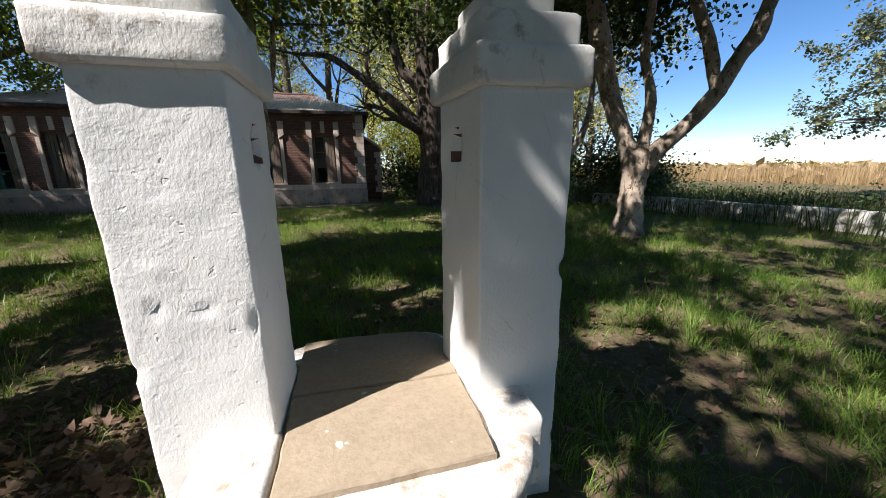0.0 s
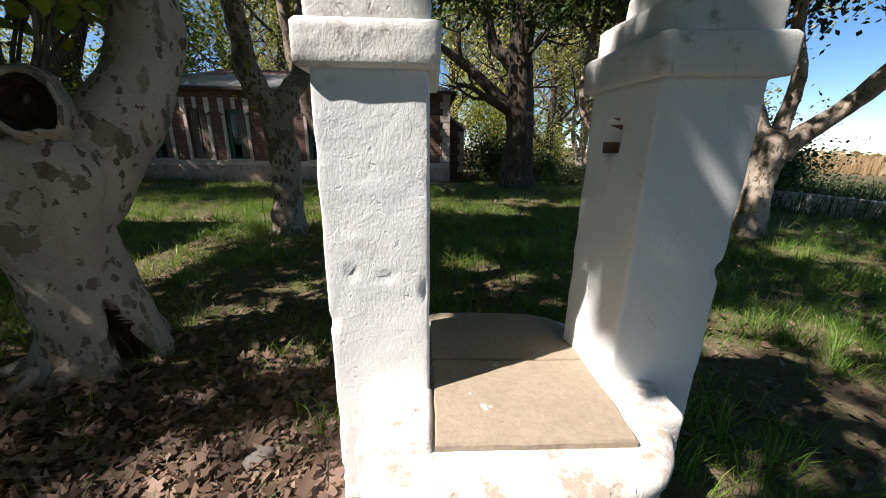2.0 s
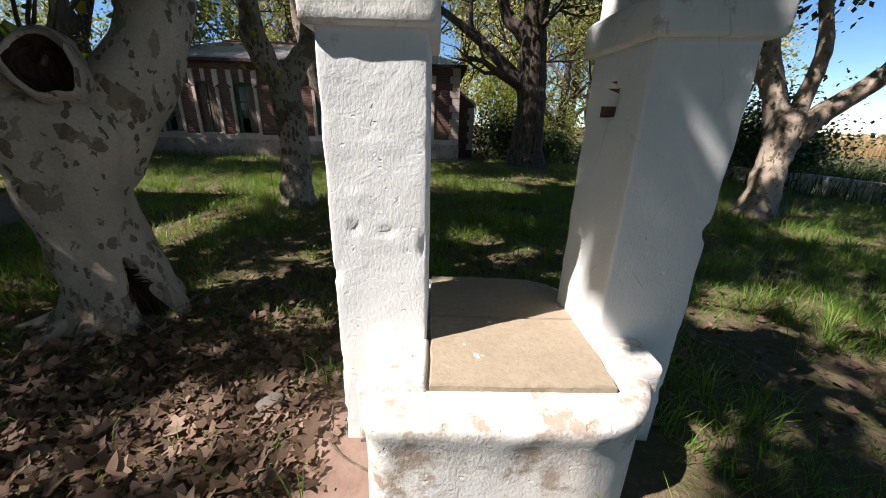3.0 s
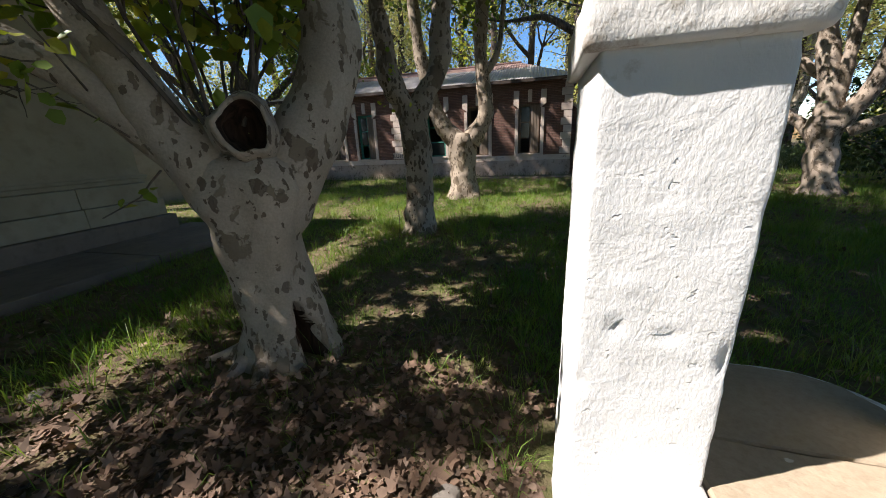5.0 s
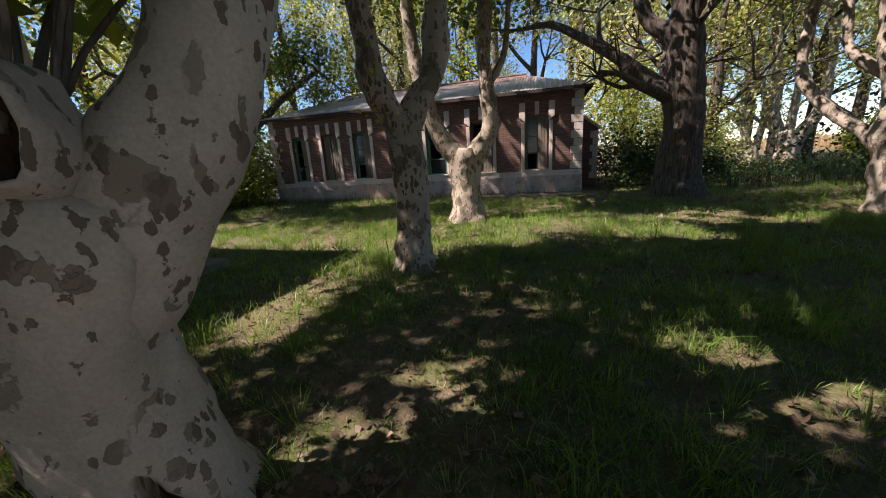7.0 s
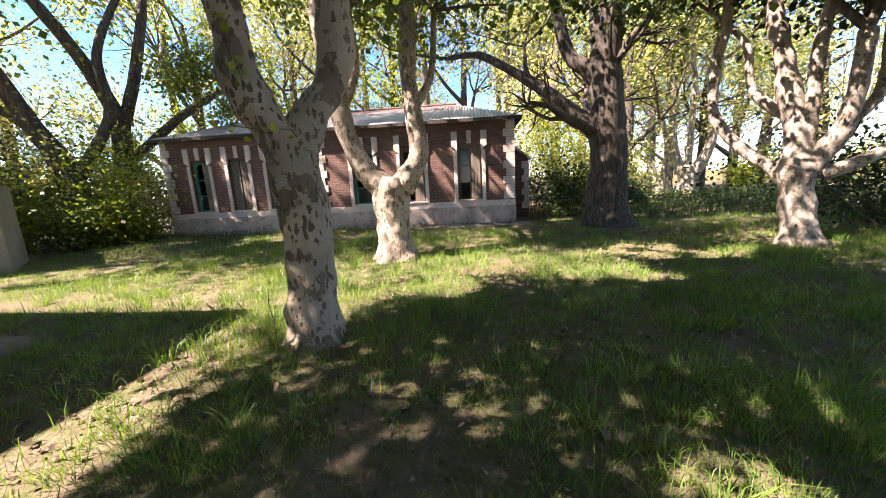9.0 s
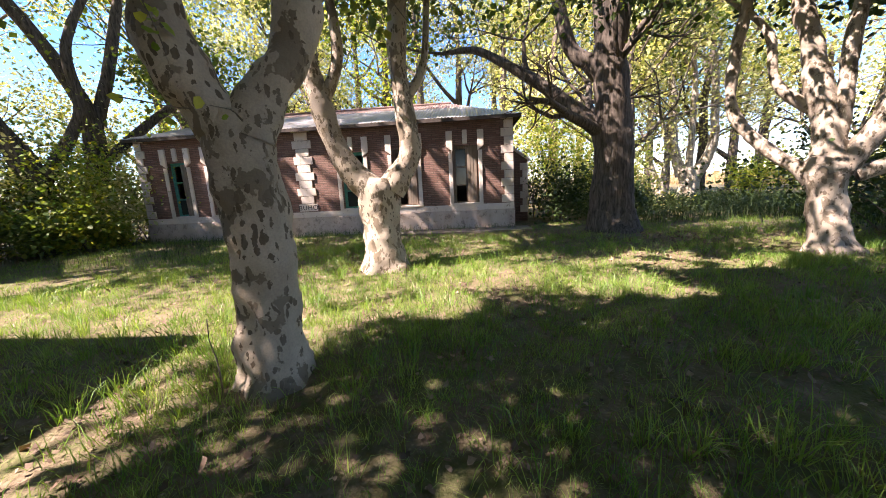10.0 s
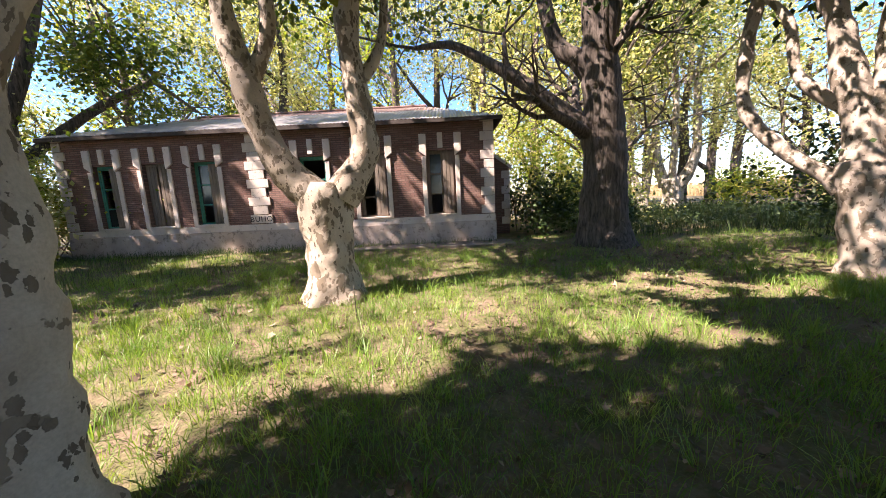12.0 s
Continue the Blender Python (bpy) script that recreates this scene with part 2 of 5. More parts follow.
def brick_material():
    n = Nodes("old_brick")
    turn = n.mapped((1, 1, 1), (radians(90), 0, 0))
    b = n.t.nodes.new("ShaderNodeTexBrick")
    n.link(turn, b.inputs["Vector"])
    b.inputs["Scale"].default_value = 1.0
    b.inputs["Brick Width"].default_value, b.inputs["Row Height"].default_value = 0.27, 0.066
    b.inputs["Mortar Size"].default_value, b.inputs["Bias"].default_value = 0.011, 0.0
    b.inputs["Color1"].default_value = (0.185, 0.088, 0.070, 1)
    b.inputs["Color2"].default_value = (0.275, 0.16, 0.13, 1)
    b.inputs["Mortar"].default_value = (0.11, 0.075, 0.06, 1)
    col = n.mix(n.ramp(n.noise(1.3, 5), (0.4, 0.0), (0.7, 0.6)), b.outputs["Color"], (0.24, 0.15, 0.115))
    col = n.mix(n.ramp(n.noise(26, 4), (0.45, 0.0), (0.75, 0.5)), col, (0.10, 0.06, 0.05))
    n.surface(col, 0.92, n.bump(b.outputs["Fac"], 0.9, -0.02, n.bump(n.noise(40, 4), 0.5, 0.01)), spec=0.2)
    return n.m


BRICK = brick_material()


ROOF = simple("weathered_zinc", (0.32, 0.29, 0.28), (0.46, 0.44, 0.44), 1.5, 0.5, 0.35, stretch=(1.5, 0.4, 1))
RUST = simple("rusty_sheet", (0.26, 0.16, 0.13), (0.36, 0.25, 0.22), 3.0, 0.8, 0.2)
GREEN_PAINT = simple("faded_green_paint", (0.03, 0.17, 0.13), (0.07, 0.26, 0.20), 9, 0.6)
SHUTTER_WOOD = simple("bare_shutter_wood", (0.13, 0.10, 0.075), (0.24, 0.19, 0.15), 6, 0.9, stretch=(3, 3, 0.4))
DARK_WOOD = simple("dark_eave_wood", (0.045, 0.035, 0.03), (0.09, 0.07, 0.06), 6, 0.9)
BLACK_PAINT = simple("black_paint", (0.03, 0.03, 0.03), (0.06, 0.05, 0.05), 9, 0.8)
# Dark base colour puts the rooms' dimness into floor and inner wall.
INSIDE = simple("plaster_with_room_shade", (0.10, 0.09, 0.08), (0.16, 0.14, 0.12), 3, 0.95)
CAVITY = simple("broken_brick_and_rust", (0.13, 0.06, 0.04), (0.22, 0.13, 0.09), 30, 0.95)
STONE = simple("field_stone", (0.17, 0.15, 0.13), (0.27, 0.24, 0.21), 12, 0.9)
PATH_EARTH = simple("bare_pink_earth", (0.19, 0.125, 0.095), (0.29, 0.20, 0.16), 7, 0.97)


def glass_material():
    n = Nodes("dusty_glass")
    b = n.surface((0.02, 0.025, 0.025), 0.12, spec=0.5)
    return n.m


GLASS = glass_material()


# ---- building blocks ----
def mesh_object(name, verts, faces, material, parent=None, label="", smooth=False):
    me = bpy.data.meshes.new(name)
    me.from_pydata([tuple(v) for v in verts], [], faces)
    for m in material if isinstance(material, (list, tuple)) else [material]:
        me.materials.append(m)
    if smooth:
        me.polygons.foreach_set("use_smooth", [True] * len(me.polygons))
    ob = new(name, me)
    ob.parent = parent
    if label:
        tagged(ob, label)
    return ob


def array_object(name, verts, corners, material, parent=None):
    """A mesh from numpy arrays: verts (n, 3), corners (faces, k)."""
    me = bpy.data.meshes.new(name)
    count, k = corners.shape
    me.vertices.add(len(verts))
    me.vertices.foreach_set("co", np.ascontiguousarray(verts, dtype=np.float32).ravel())
    me.loops.add(count * k)
    me.loops.foreach_set("vertex_index", np.ascontiguousarray(corners, dtype=np.int32).ravel())
    me.polygons.add(count)
    me.polygons.foreach_set("loop_start", np.arange(0, count * k, k, dtype=np.int32))
    me.update(calc_edges=True)
    me.materials.append(material)
    ob = new(name, me)
    ob.parent = parent
    return ob


def part(name, bm, material, parent, label=""):
    me = bpy.data.meshes.new(name)
    bm.normal_update()
    bm.to_mesh(me)
    bm.free()
    for m in material if isinstance(material, (list, tuple)) else [material]:
        me.materials.append(m)
    ob = new(name, me)
    ob.parent = parent
    if label:
        tagged(ob, label)
    return ob


def block(x0, x1, y0, y1, z0, z1, bevel=0.01, bm=None):
    bm = bm or bmesh.new()
    made = bmesh.ops.create_cube(bm, size=1.0)["verts"]
    for v in made:
        v.co = Vector((x0 + (v.co.x + 0.5) * (x1 - x0), y0 + (v.co.y + 0.5) * (y1 - y0), z0 + (v.co.z + 0.5) * (z1 - z0)))
    if bevel:
        edges = list({e for v in made for e in v.link_edges})
        bmesh.ops.bevel(bm, geom=edges, offset=bevel, segments=2, affect="EDGES", profile=0.6)
    return bm


def thing(name, label, category, at=(0, 0, 0), group="", kind=""):
    ob = new(name)
    ob.location = at
    return tagged(ob, label, category, group, kind)


def ring_rect(w, d, radius, step=0.022):
    """Outline of a rectangle with round corners, as even points round the centre."""
    pts = []
    hw, hd = w / 2 - radius, d / 2 - radius
    corners = ((hw, -hd, -90), (hw, hd, 0), (-hw, hd, 90), (-hw, -hd, 180))
    path = []
    for cx, cy, a0 in corners:
        for i in range(5):
            a = radians(a0 + 22.5 * i)
            path.append(Vector((cx + radius * math.cos(a), cy + radius * math.sin(a))))
    for a, b in zip(path, path[1:] + path[:1]):
        n = max(1, int((b - a).length / step))
        pts += [a.lerp(b, i / n) for i in range(n)]
    return pts


def rough_column(rings, amp=0.004, step=0.022, seed=0.0, push=None, radius=0.012):
    """Stacked rounded rectangles (z, width, depth) joined into one uneven plastered solid; push(p, normal) moves points in."""
    verts, faces, marks = [], [], set()
    first = ring_rect(rings[0][1], rings[0][2], radius, step)
    n = len(first)
    for z, w, d in rings:
        sx, sy = w / rings[0][1], d / rings[0][2]
        for i, p in enumerate(first):
            v = Vector((p.x * sx, p.y * sy, z))
            out = Vector((p.x / (rings[0][1] / 2), p.y / (rings[0][2] / 2), 0))
            out = Vector((round(out.x * 0.55), round(out.y * 0.55), 0)) if max(abs(out.x), abs(out.y)) > 0.9 else out
            k = amp * (noise.noise(v * 6 + Vector((seed, 0, 0))) + 0.6 * noise.noise(v * 19 + Vector((0, seed, 0))))
            edge = min(abs(abs(v.x) - w / 2), 0.05) + min(abs(abs(v.y) - d / 2), 0.05)
            if edge < 0.02:
                chip = noise.noise(v * 9 + Vector((0, 0, seed)))
                k -= max(0, chip - 0.42) * 0.035
            if push:
                deep = push(v)
                if deep:
                    k -= deep
                    marks.add(len(verts))
            verts.append(v + out * k)
    for r in range(len(rings) - 1):
        for i in range(n):
            j = (i + 1) % n
            faces.append((r * n + i, r * n + j, (r + 1) * n + j, (r + 1) * n + i))
    faces.append(tuple(reversed(range(n))))
    faces.append(tuple((len(rings) - 1) * n + i for i in range(n)))
    return verts, faces, marks


def steps(a, b, step):
    n = max(1, round(abs(b - a) / step))
    return [a + (b - a) * i / n for i in range(n + 1)]


def smooth_line(points, gap):
    """Catmull-Rom through (x, y, z, r)."""
    P = [np.array(p, float) for p in points]
    P = [2 * P[0] - P[1]] + P + [2 * P[-1] - P[-2]]
    line = []
    for i in range(1, len(P) - 2):
        n = max(1, int(np.linalg.norm(P[i + 1][:3] - P[i][:3]) / gap))
        for k in range(n):
            t = k / n
            line.append(0.5 * (2 * P[i] + (P[i + 1] - P[i - 1]) * t + (2 * P[i - 1] - 5 * P[i] + 4 * P[i + 1] - P[i + 2]) * t * t
                               + (3 * P[i] - P[i - 1] - 3 * P[i + 1] + P[i + 2]) * t ** 3))
    line.append(P[-2])
    for q in line:
        q[3] = max(q[3], 0.004)
    return line


def tube(points, sides=10, gap=0.15, lumps=0.06, seed=0.0, flare=0.0, shape=None):
    """A tapering limb through (x, y, z, r), knobbly, with spreading root toes where flare is set."""
    line = smooth_line(points, gap)
    verts, faces = [], []
    up = Vector((0.31, 0.95, 0.05)).normalized()
    for i, q in enumerate(line):
        a, b = line[max(0, i - 1)], line[min(len(line) - 1, i + 1)]
        way = Vector(b[:3] - a[:3]).normalized()
        side = way.cross(up)
        side = side.normalized() if side.length > 0.05 else way.orthogonal().normalized()
        up = side.cross(way).normalized()
        c = Vector(q[:3])
        for k in range(sides):
            ang = 2 * math.pi * k / sides
            d = side * math.cos(ang) + up * math.sin(ang)
            p = c + d * q[3]
            r = q[3] * (1 + lumps * 1.6 * noise.noise(p * 1.7 + Vector((seed, 0, 0))) + lumps * noise.noise(p * 5 + Vector((0, seed, 0))) + 0.45 * lumps * noise.noise(p * 12 + Vector((seed, seed, 0))))
            if flare:
                low = math.exp(-max(c.z, 0) / 0.22)
                toes = 0.5 + 0.5 * math.cos(5 * ang + seed) + 0.4 * math.cos(3 * ang + 2 * seed)
                r *= 1 + flare * low * (0.6 + 0.55 * toes) + 0.05 * (1 - low) * math.cos(4 * ang + seed + c.z)
            v = c + d * r
            if shape:
                v = shape(v, d, c)
            verts.append(v)
    n = len(line)
    for i in range(n - 1):
        for k in range(sides):
            m = (k + 1) % sides
            faces.append((i * sides + k, i * sides + m, (i + 1) * sides + m, (i + 1) * sides + k))
    faces.append(tuple((n - 1) * sides + k for k in range(sides)))
    return verts, faces


def join(lists):
    verts, faces = [], []
    for v, f in lists:
        o = len(verts)
        verts += v
        faces += [tuple(i + o for i in face) for face in f]
    return verts, faces


# Gaps in the crowns: where the sun reaches the grass (x, y, radius).
SUNNY = [(-3.3, 7.7, 1.3), (-1.6, 8.2, 0.9), (-5.0, 7.5, 1.1), (-0.5, 9.5, 0.45), (1.2, 8.6, 0.8), (2.6, 10.4, 1.1), (4.0, 9.9, 0.8),
         (-8.0, 14.8, 1.6), (-4.3, 4.9, 0.75), (-4.0, 4.2, 0.55), (-9.6, 7.3, 1.2), (2.5, 2.5, 0.7), (5.7, 2.7, 0.8), (8.5, 4.6, 0.7)]
SUNNY += [(-5.6 + 0.8 * i, 17.0 + 0.25 * (i % 2), 0.62) for i in range(11)]
SUNNY += [(-3.9, 1.9, 0.55), (-4.7, 2.7, 0.6), (-3.2, 1.1, 0.45), (-2.3, 0.9, 0.3), (-5.2, 3.6, 0.5), (-1.35, 1.35, 0.5), (-1.45, 2.3, 0.45), (-2.6, 0.3, 0.35), (-4.6, 1.0, 0.5)]
SUNNY += [(-7.4, 17.0, 0.4), (-9.0, 17.1, 0.3), (-10.6, 16.9, 0.4), (-0.35, 1.6, 0.65), (0.1, 1.78, 0.65), (0.5, 1.85, 0.4), (0.9, 1.36, 0.27), (-4.9, 9.9, 0.5), (-2.2, 2.85, 0.35), (-2.0, 3.5, 0.5), (0.4, 4.1, 0.6), (5.7, 4.9, 0.7), (-0.6, 1.1, 0.65), (-0.1, 1.2, 0.6), (0.35, 1.35, 0.5), (0.75, 1.62, 0.42), (0.6, 1.12, 0.3), (0.98, 1.1, 0.3), (0.1, 0.8, 0.5),
          (-0.9, 0.6, 0.4), (-0.5, 0.1, 0.4), (6.5, 6.7, 0.5)]
SHIFT = (SUN_TRAVEL.x / -SUN_TRAVEL.z, SUN_TRAVEL.y / -SUN_TRAVEL.z)


def shade_only(p):
    """Keep the leaves whose shadow does not fall on the sunny ground."""
    gx, gy = p[:, 0] + SHIFT[0] * p[:, 2], p[:, 1] + SHIFT[1] * p[:, 2]
    keep = np.ones(len(p), bool)
    clump = np.sin(5.1 * gx + 1.3 * np.sin(3.7 * gy)) + np.sin(6.3 * gy + 1.7 * np.sin(4.1 * gx + 1)) + 0.7 * np.sin(3.3 * gx - 4.4 * gy + 2)
    for x, y, r in SUNNY:
        wob = r * (1 + 0.25 * np.sin(3.1 * gx + 1.7 * gy) + 0.2 * np.sin(5.3 * gy - 2 * gx) + 0.12 * np.sin(9.1 * gx + 7.7 * gy))
        open_sky = (gx - x) ** 2 + ((gy - y) * 1.25) ** 2 < wob ** 2
        keep &= ~open_sky if y < 2.4 and x > -1.5 else ~open_sky | (clump > (1.0 if y > 16 else 1.35 if y > 4 else 0.9))
    keep &= ~((gx > -0.8) & (gx < 1.0) & (gy > 0.45) & (gy < 1.7))
    return keep


LEAF_OUTLINE = np.array([(0, 0, 0), (0.42, 0.30, 0.06), (0.30, 0.75, 0.05), (0, 1.0, -0.04), (-0.30, 0.75, 0.05), (-0.42, 0.30, 0.06)])


def leaves(name, centres, size, material, parent, rng, droop=0.4, outline=LEAF_OUTLINE, spread=0.3):
    """One mesh of many separate leaves."""
    n = len(centres)
    s = size * (1 + spread * rng.standard_normal(n)).clip(0.4, 2.0)
    yaw, pitch, roll = rng.uniform(0, 2 * np.pi, n), rng.normal(-droop, 0.6, n), rng.normal(0, 0.6, n)
    cy, sy, cp, sp, cr, sr = np.cos(yaw), np.sin(yaw), np.cos(pitch), np.sin(pitch), np.cos(roll), np.sin(roll)
    fwd = np.stack([cy * cp, sy * cp, sp], 1)
    side0 = np.stack([-sy, cy, 0 * cy], 1)
    up0 = np.cross(fwd, side0)
    side = side0 * cr[:, None] + up0 * sr[:, None]
    up = np.cross(fwd, side)
    k = len(outline)
    v = centres[:, None, :] + s[:, None, None] * (outline[None, :, 0:1] * side[:, None, :] + outline[None, :, 1:2] * fwd[:, None, :] + outline[None, :, 2:3] * up[:, None, :])
    base = np.arange(n)[:, None] * k
    if k == 6:
        quads = np.concatenate([base + np.array([[0, 1, 2, 3]]), base + np.array([[0, 3, 4, 5]])], 0)
    else:
        quads = base + np.arange(k)[None, :]
    return array_object(name, v.reshape(-1, 3), quads, material, parent)


LEAF_SIMPLE = np.array([(0, 0, 0), (0.38, 0.5, 0.05), (0, 1.0, 0), (-0.38, 0.5, 0.05)])


def grow(rng, start, radius, heading, length, levels, out, tips, bend=0.35, lift=0.25):
    """A branch with side branches; collects limbs and the places for leaves."""
    pts = [(*start, radius)]
    p, h = np.array(start, float), np.array(heading, float)
    n = 4
    for i in range(1, n + 1):
        h = h + rng.normal(0, bend, 3) * 0.5 + np.array((0, 0, lift * 0.25))
        h /= np.linalg.norm(h)
        p = p + h * length / n
        r = radius * (1 - 0.72 * i / n)
        pts.append((*p, r))
        if i >= 2 and levels == 0 or i >= 3:
            tips.append(p.copy())
        if levels > 0 and i >= 2:
            for _ in range(2 if i < n else 1):
                d = h + rng.normal(0, 0.75, 3)
                d /= np.linalg.norm(d)
                grow(rng, p, max(0.008, r * 0.65), d, length * rng.uniform(0.45, 0.7), levels - 1, out, tips, bend, lift)
    out.append(pts)


def tree(name, label, limbs, bark, leaf, seed, leaf_count, leaf_size, branch=2.6, levels=2, per_end=3, flare=0.35, sides=18, gap=0.1, lumps=0.07,
         shape=None, cloud=0.45, group="", gaps=True, spread=0.8, lift=0.25, category="tree", extra=(), low=0.3):
    rng = np.random.default_rng(seed)
    foot = limbs[0][0]
    root = thing(name, label, category, (foot[0], foot[1], 0), group)
    here = Vector((foot[0], foot[1], 0))
    meshes, twigs, tips = [], [], []
    for i, l in enumerate(list(limbs) + list(extra)):
        meshes.append(tube(l, sides if i == 0 else max(8, int(sides * 0.6)), gap, lumps, seed + i, flare if i == 0 else 0, shape if i == 0 else None))
    for l in list(limbs[1:]) + list(extra) if len(limbs) > 1 else list(limbs) + list(extra):
        end, before = np.array(l[-1]), np.array(l[-2])
        h = (end - before)[:3]
        h /= np.linalg.norm(h)
        for _ in range(per_end):
            d = h * 0.7 + rng.normal(0, spread, 3) * np.array((1, 1, 0.6)) + np.array((0, 0, 0.25))
            d /= np.linalg.norm(d)
            grow(rng, end[:3], end[3] * 0.75, d, branch * rng.uniform(0.75, 1.2), levels, twigs, tips, lift=lift)
    if gaps:
        twigs = [t for t in twigs if shade_only(np.array(t)[:, :3]).all()] or twigs
    v, f = join(meshes)
    trunk = mesh_object("trunk", [p - here for p in v], f, bark, root, smooth=True)
    v, f = join([tube(t, 6 if t[0][3] > 0.03 else 4, 0.5, 0.05, seed) for t in twigs])
    mesh_object("twig", [p - here for p in v], f, bark if max(t[0][3] for t in twigs) > 0.1 else BARK_TWIG, root, smooth=True)["kind"] = "stuff"
    tips = np.array(tips)
    centres = tips[rng.integers(0, len(tips), leaf_count)] + rng.normal(0, cloud, (leaf_count, 3))
    if gaps:
        centres = centres[shade_only(centres)]
    centres = centres[centres[:, 2] > low + rng.exponential(0.4, len(centres))]
    crown = leaves("crown", centres - np.array(here), leaf_size, leaf, root, rng, outline=LEAF_SIMPLE)
    return root


# ---- ground ----
def lie(x, y):
    near = max(0.0, 1 - math.hypot(x, y - 6) / 60)
    return near * (0.05 * noise.noise(Vector((x * 0.35, y * 0.35, 3.0))) + 0.02 * noise.noise(Vector((x * 1.3, y * 1.3, 7.0))))


def build_ground():
    fine_x, fine_y = list(np.arange(-22, 24.01, 0.4)), list(np.arange(-8, 32.01, 0.4))
    far = [3, 8, 16, 30, 60, 120, 300, 800, 2500]
    xs = [-22 - f for f in reversed(far)] + fine_x + [24 + f for f in far]
    ys = [-8 - f for f in reversed(far)] + fine_y + [32 + f for f in far]
    verts = [(x, y, lie(x, y)) for y in ys for x in xs]
    w = len(xs)
    faces = [(r * w + c, r * w + c + 1, (r + 1) * w + c + 1, (r + 1) * w + c) for r in range(len(ys) - 1) for c in range(w - 1)]
    ob = mesh_object("ground", verts, faces, ground_material(), smooth=True)
    tagged(ob, "grassy shaded lawn with bare soil and leaf litter", "ground", kind="structure")


build_ground()


# ---- the old well between two pillars ----
def near_box(v, cx, cy, cz, sx, sz, depth, along="y"):
    a = (v.x - cx) / sx if along == "x" else (v.y - cy) / sx
    q = a * a + ((v.z - cz) / sz) ** 2
    return depth * min(1.0, (1.25 - q) * 6) if q < 1.25 else 0.0


def chips(v, spots):
    for x, z, rx, rz, deep in spots:
        q = ((v.x - x) / rx) ** 2 + ((v.z - z) / rz) ** 2
        if q < 1:
            return deep * (1 - q)
    return 0.0


def pillar(parent, base, x, y, yaw, w, d, seed, hole_side, spots, skew=0.0):
    """Square lime-washed pillar with a stepped cap and a round finial."""
    def push(v):
        if v.x * hole_side > w / 2 - 0.03 and abs(v.y) < d / 2 - 0.05:
            return near_box(v, 0, 0.02, 1.575, 0.04, 0.058, 0.065)
        return chips(v, spots) if v.y < -d / 2 + 0.02 else 0.0

    m = Matrix.Translation((x, y, 0)) @ Matrix.Rotation(radians(yaw), 4, "Z")
    rings = [(z, w * (1 + 0.02 * (1.76 - z) / 1.76), d) for z in steps(-0.1, 1.757, 0.022)]
    v, f, marks = rough_column(rings, 0.003, 0.02, seed, push)
    lean = [Vector((p.x + skew * p.y, p.y, p.z)) for p in v]
    shaft = mesh_object("pillar", lean, f, [WHITEWASH, CAVITY], parent, "white lime-washed pillar with chipped plaster", True)
    for p in shaft.data.polygons:
        mid = sum((v[i] for i in p.vertices), Vector()) / len(p.vertices)
        if 0 < mid.x * hole_side and abs(mid.x) > w / 8 and abs(mid.z - 1.575) < 0.062 and abs(mid.y - 0.02) < 0.04 - 0.3 * (mid.z - 1.575):
            p.material_index = 1
    shaft.matrix_local = Matrix.Translation(-base) @ m
    low = 1.757
    for name, over, h, soft in (("cap_slab", 0.036, 0.128, 0.02), ("cap_step", 0.004, 0.105, 0.02), ("cap_top", -0.055, 0.10, 0.02)):
        ww, dd = w + 2 * over, d + 2 * over
        zs = steps(low + 0.012, low + h - 0.012, 0.022)
        rr = [(low, ww - 0.012, dd - 0.012)] + [(z, ww, dd) for z in zs] + [(low + h, ww - 0.02, dd - 0.02)]
        v, f, _ = rough_column(rr, 0.005, 0.022, seed + low * 3, None, 0.016)
        v = [Vector((p.x + skew * p.y, p.y, p.z)) for p in v]
        tier = mesh_object(name, v, f, CAP_PAINT, shaft, "peeling stepped cap with cracked paint" if name == "cap_slab" else "", True)
        low += h
    prof = [(0.085, 0.0), (0.07, 0.03), (0.10, 0.06), (0.135, 0.12), (0.14, 0.17), (0.115, 0.235), (0.06, 0.275), (0.004, 0.285)]
    sides = 24
    v = [(r * math.cos(2 * math.pi * k / sides), r * math.sin(2 * math.pi * k / sides), low + h) for r, h in prof for k in range(sides)]
    f = [(i * sides + k, i * sides + (k + 1) % sides, (i + 1) * sides + (k + 1) % sides, (i + 1) * sides + k) for i in range(len(prof) - 1) for k in range(sides)]
    mesh_object("finial", v, f, CAP_PAINT, shaft, smooth=True)
    return shaft


def well_outline(n=120, inset=0.0):
    """Plan of the well's body: flat in front, a wide round corner beside the second pillar, round at the back."""
    pts = []
    x0, x1, y0, y1 = -0.56 + inset, 0.545 - inset, 0.70 + inset, 1.86 - inset
    for cx, cy, r, a0 in ((x1 - 0.36, y0 + 0.36, 0.36, -90), (x1 - 0.40, y1 - 0.40, 0.40, 0), (x0 + 0.3, y1 - 0.3, 0.3, 90), (x0 + 0.10, y0 + 0.10, 0.10, 180)):
        for i in range(n // 4):
            a = radians(a0 + 90 * i / (n // 4 - 1))
            pts.append((cx + r * math.cos(a), cy + r * math.sin(a)))
    dense = []
    for a, b in zip(pts, pts[1:] + pts[:1]):
        k = max(1, int(math.dist(a, b) / 0.03))
        dense += [(a[0] + (b[0] - a[0]) * i / k, a[1] + (b[1] - a[1]) * i / k) for i in range(k)]
    return dense


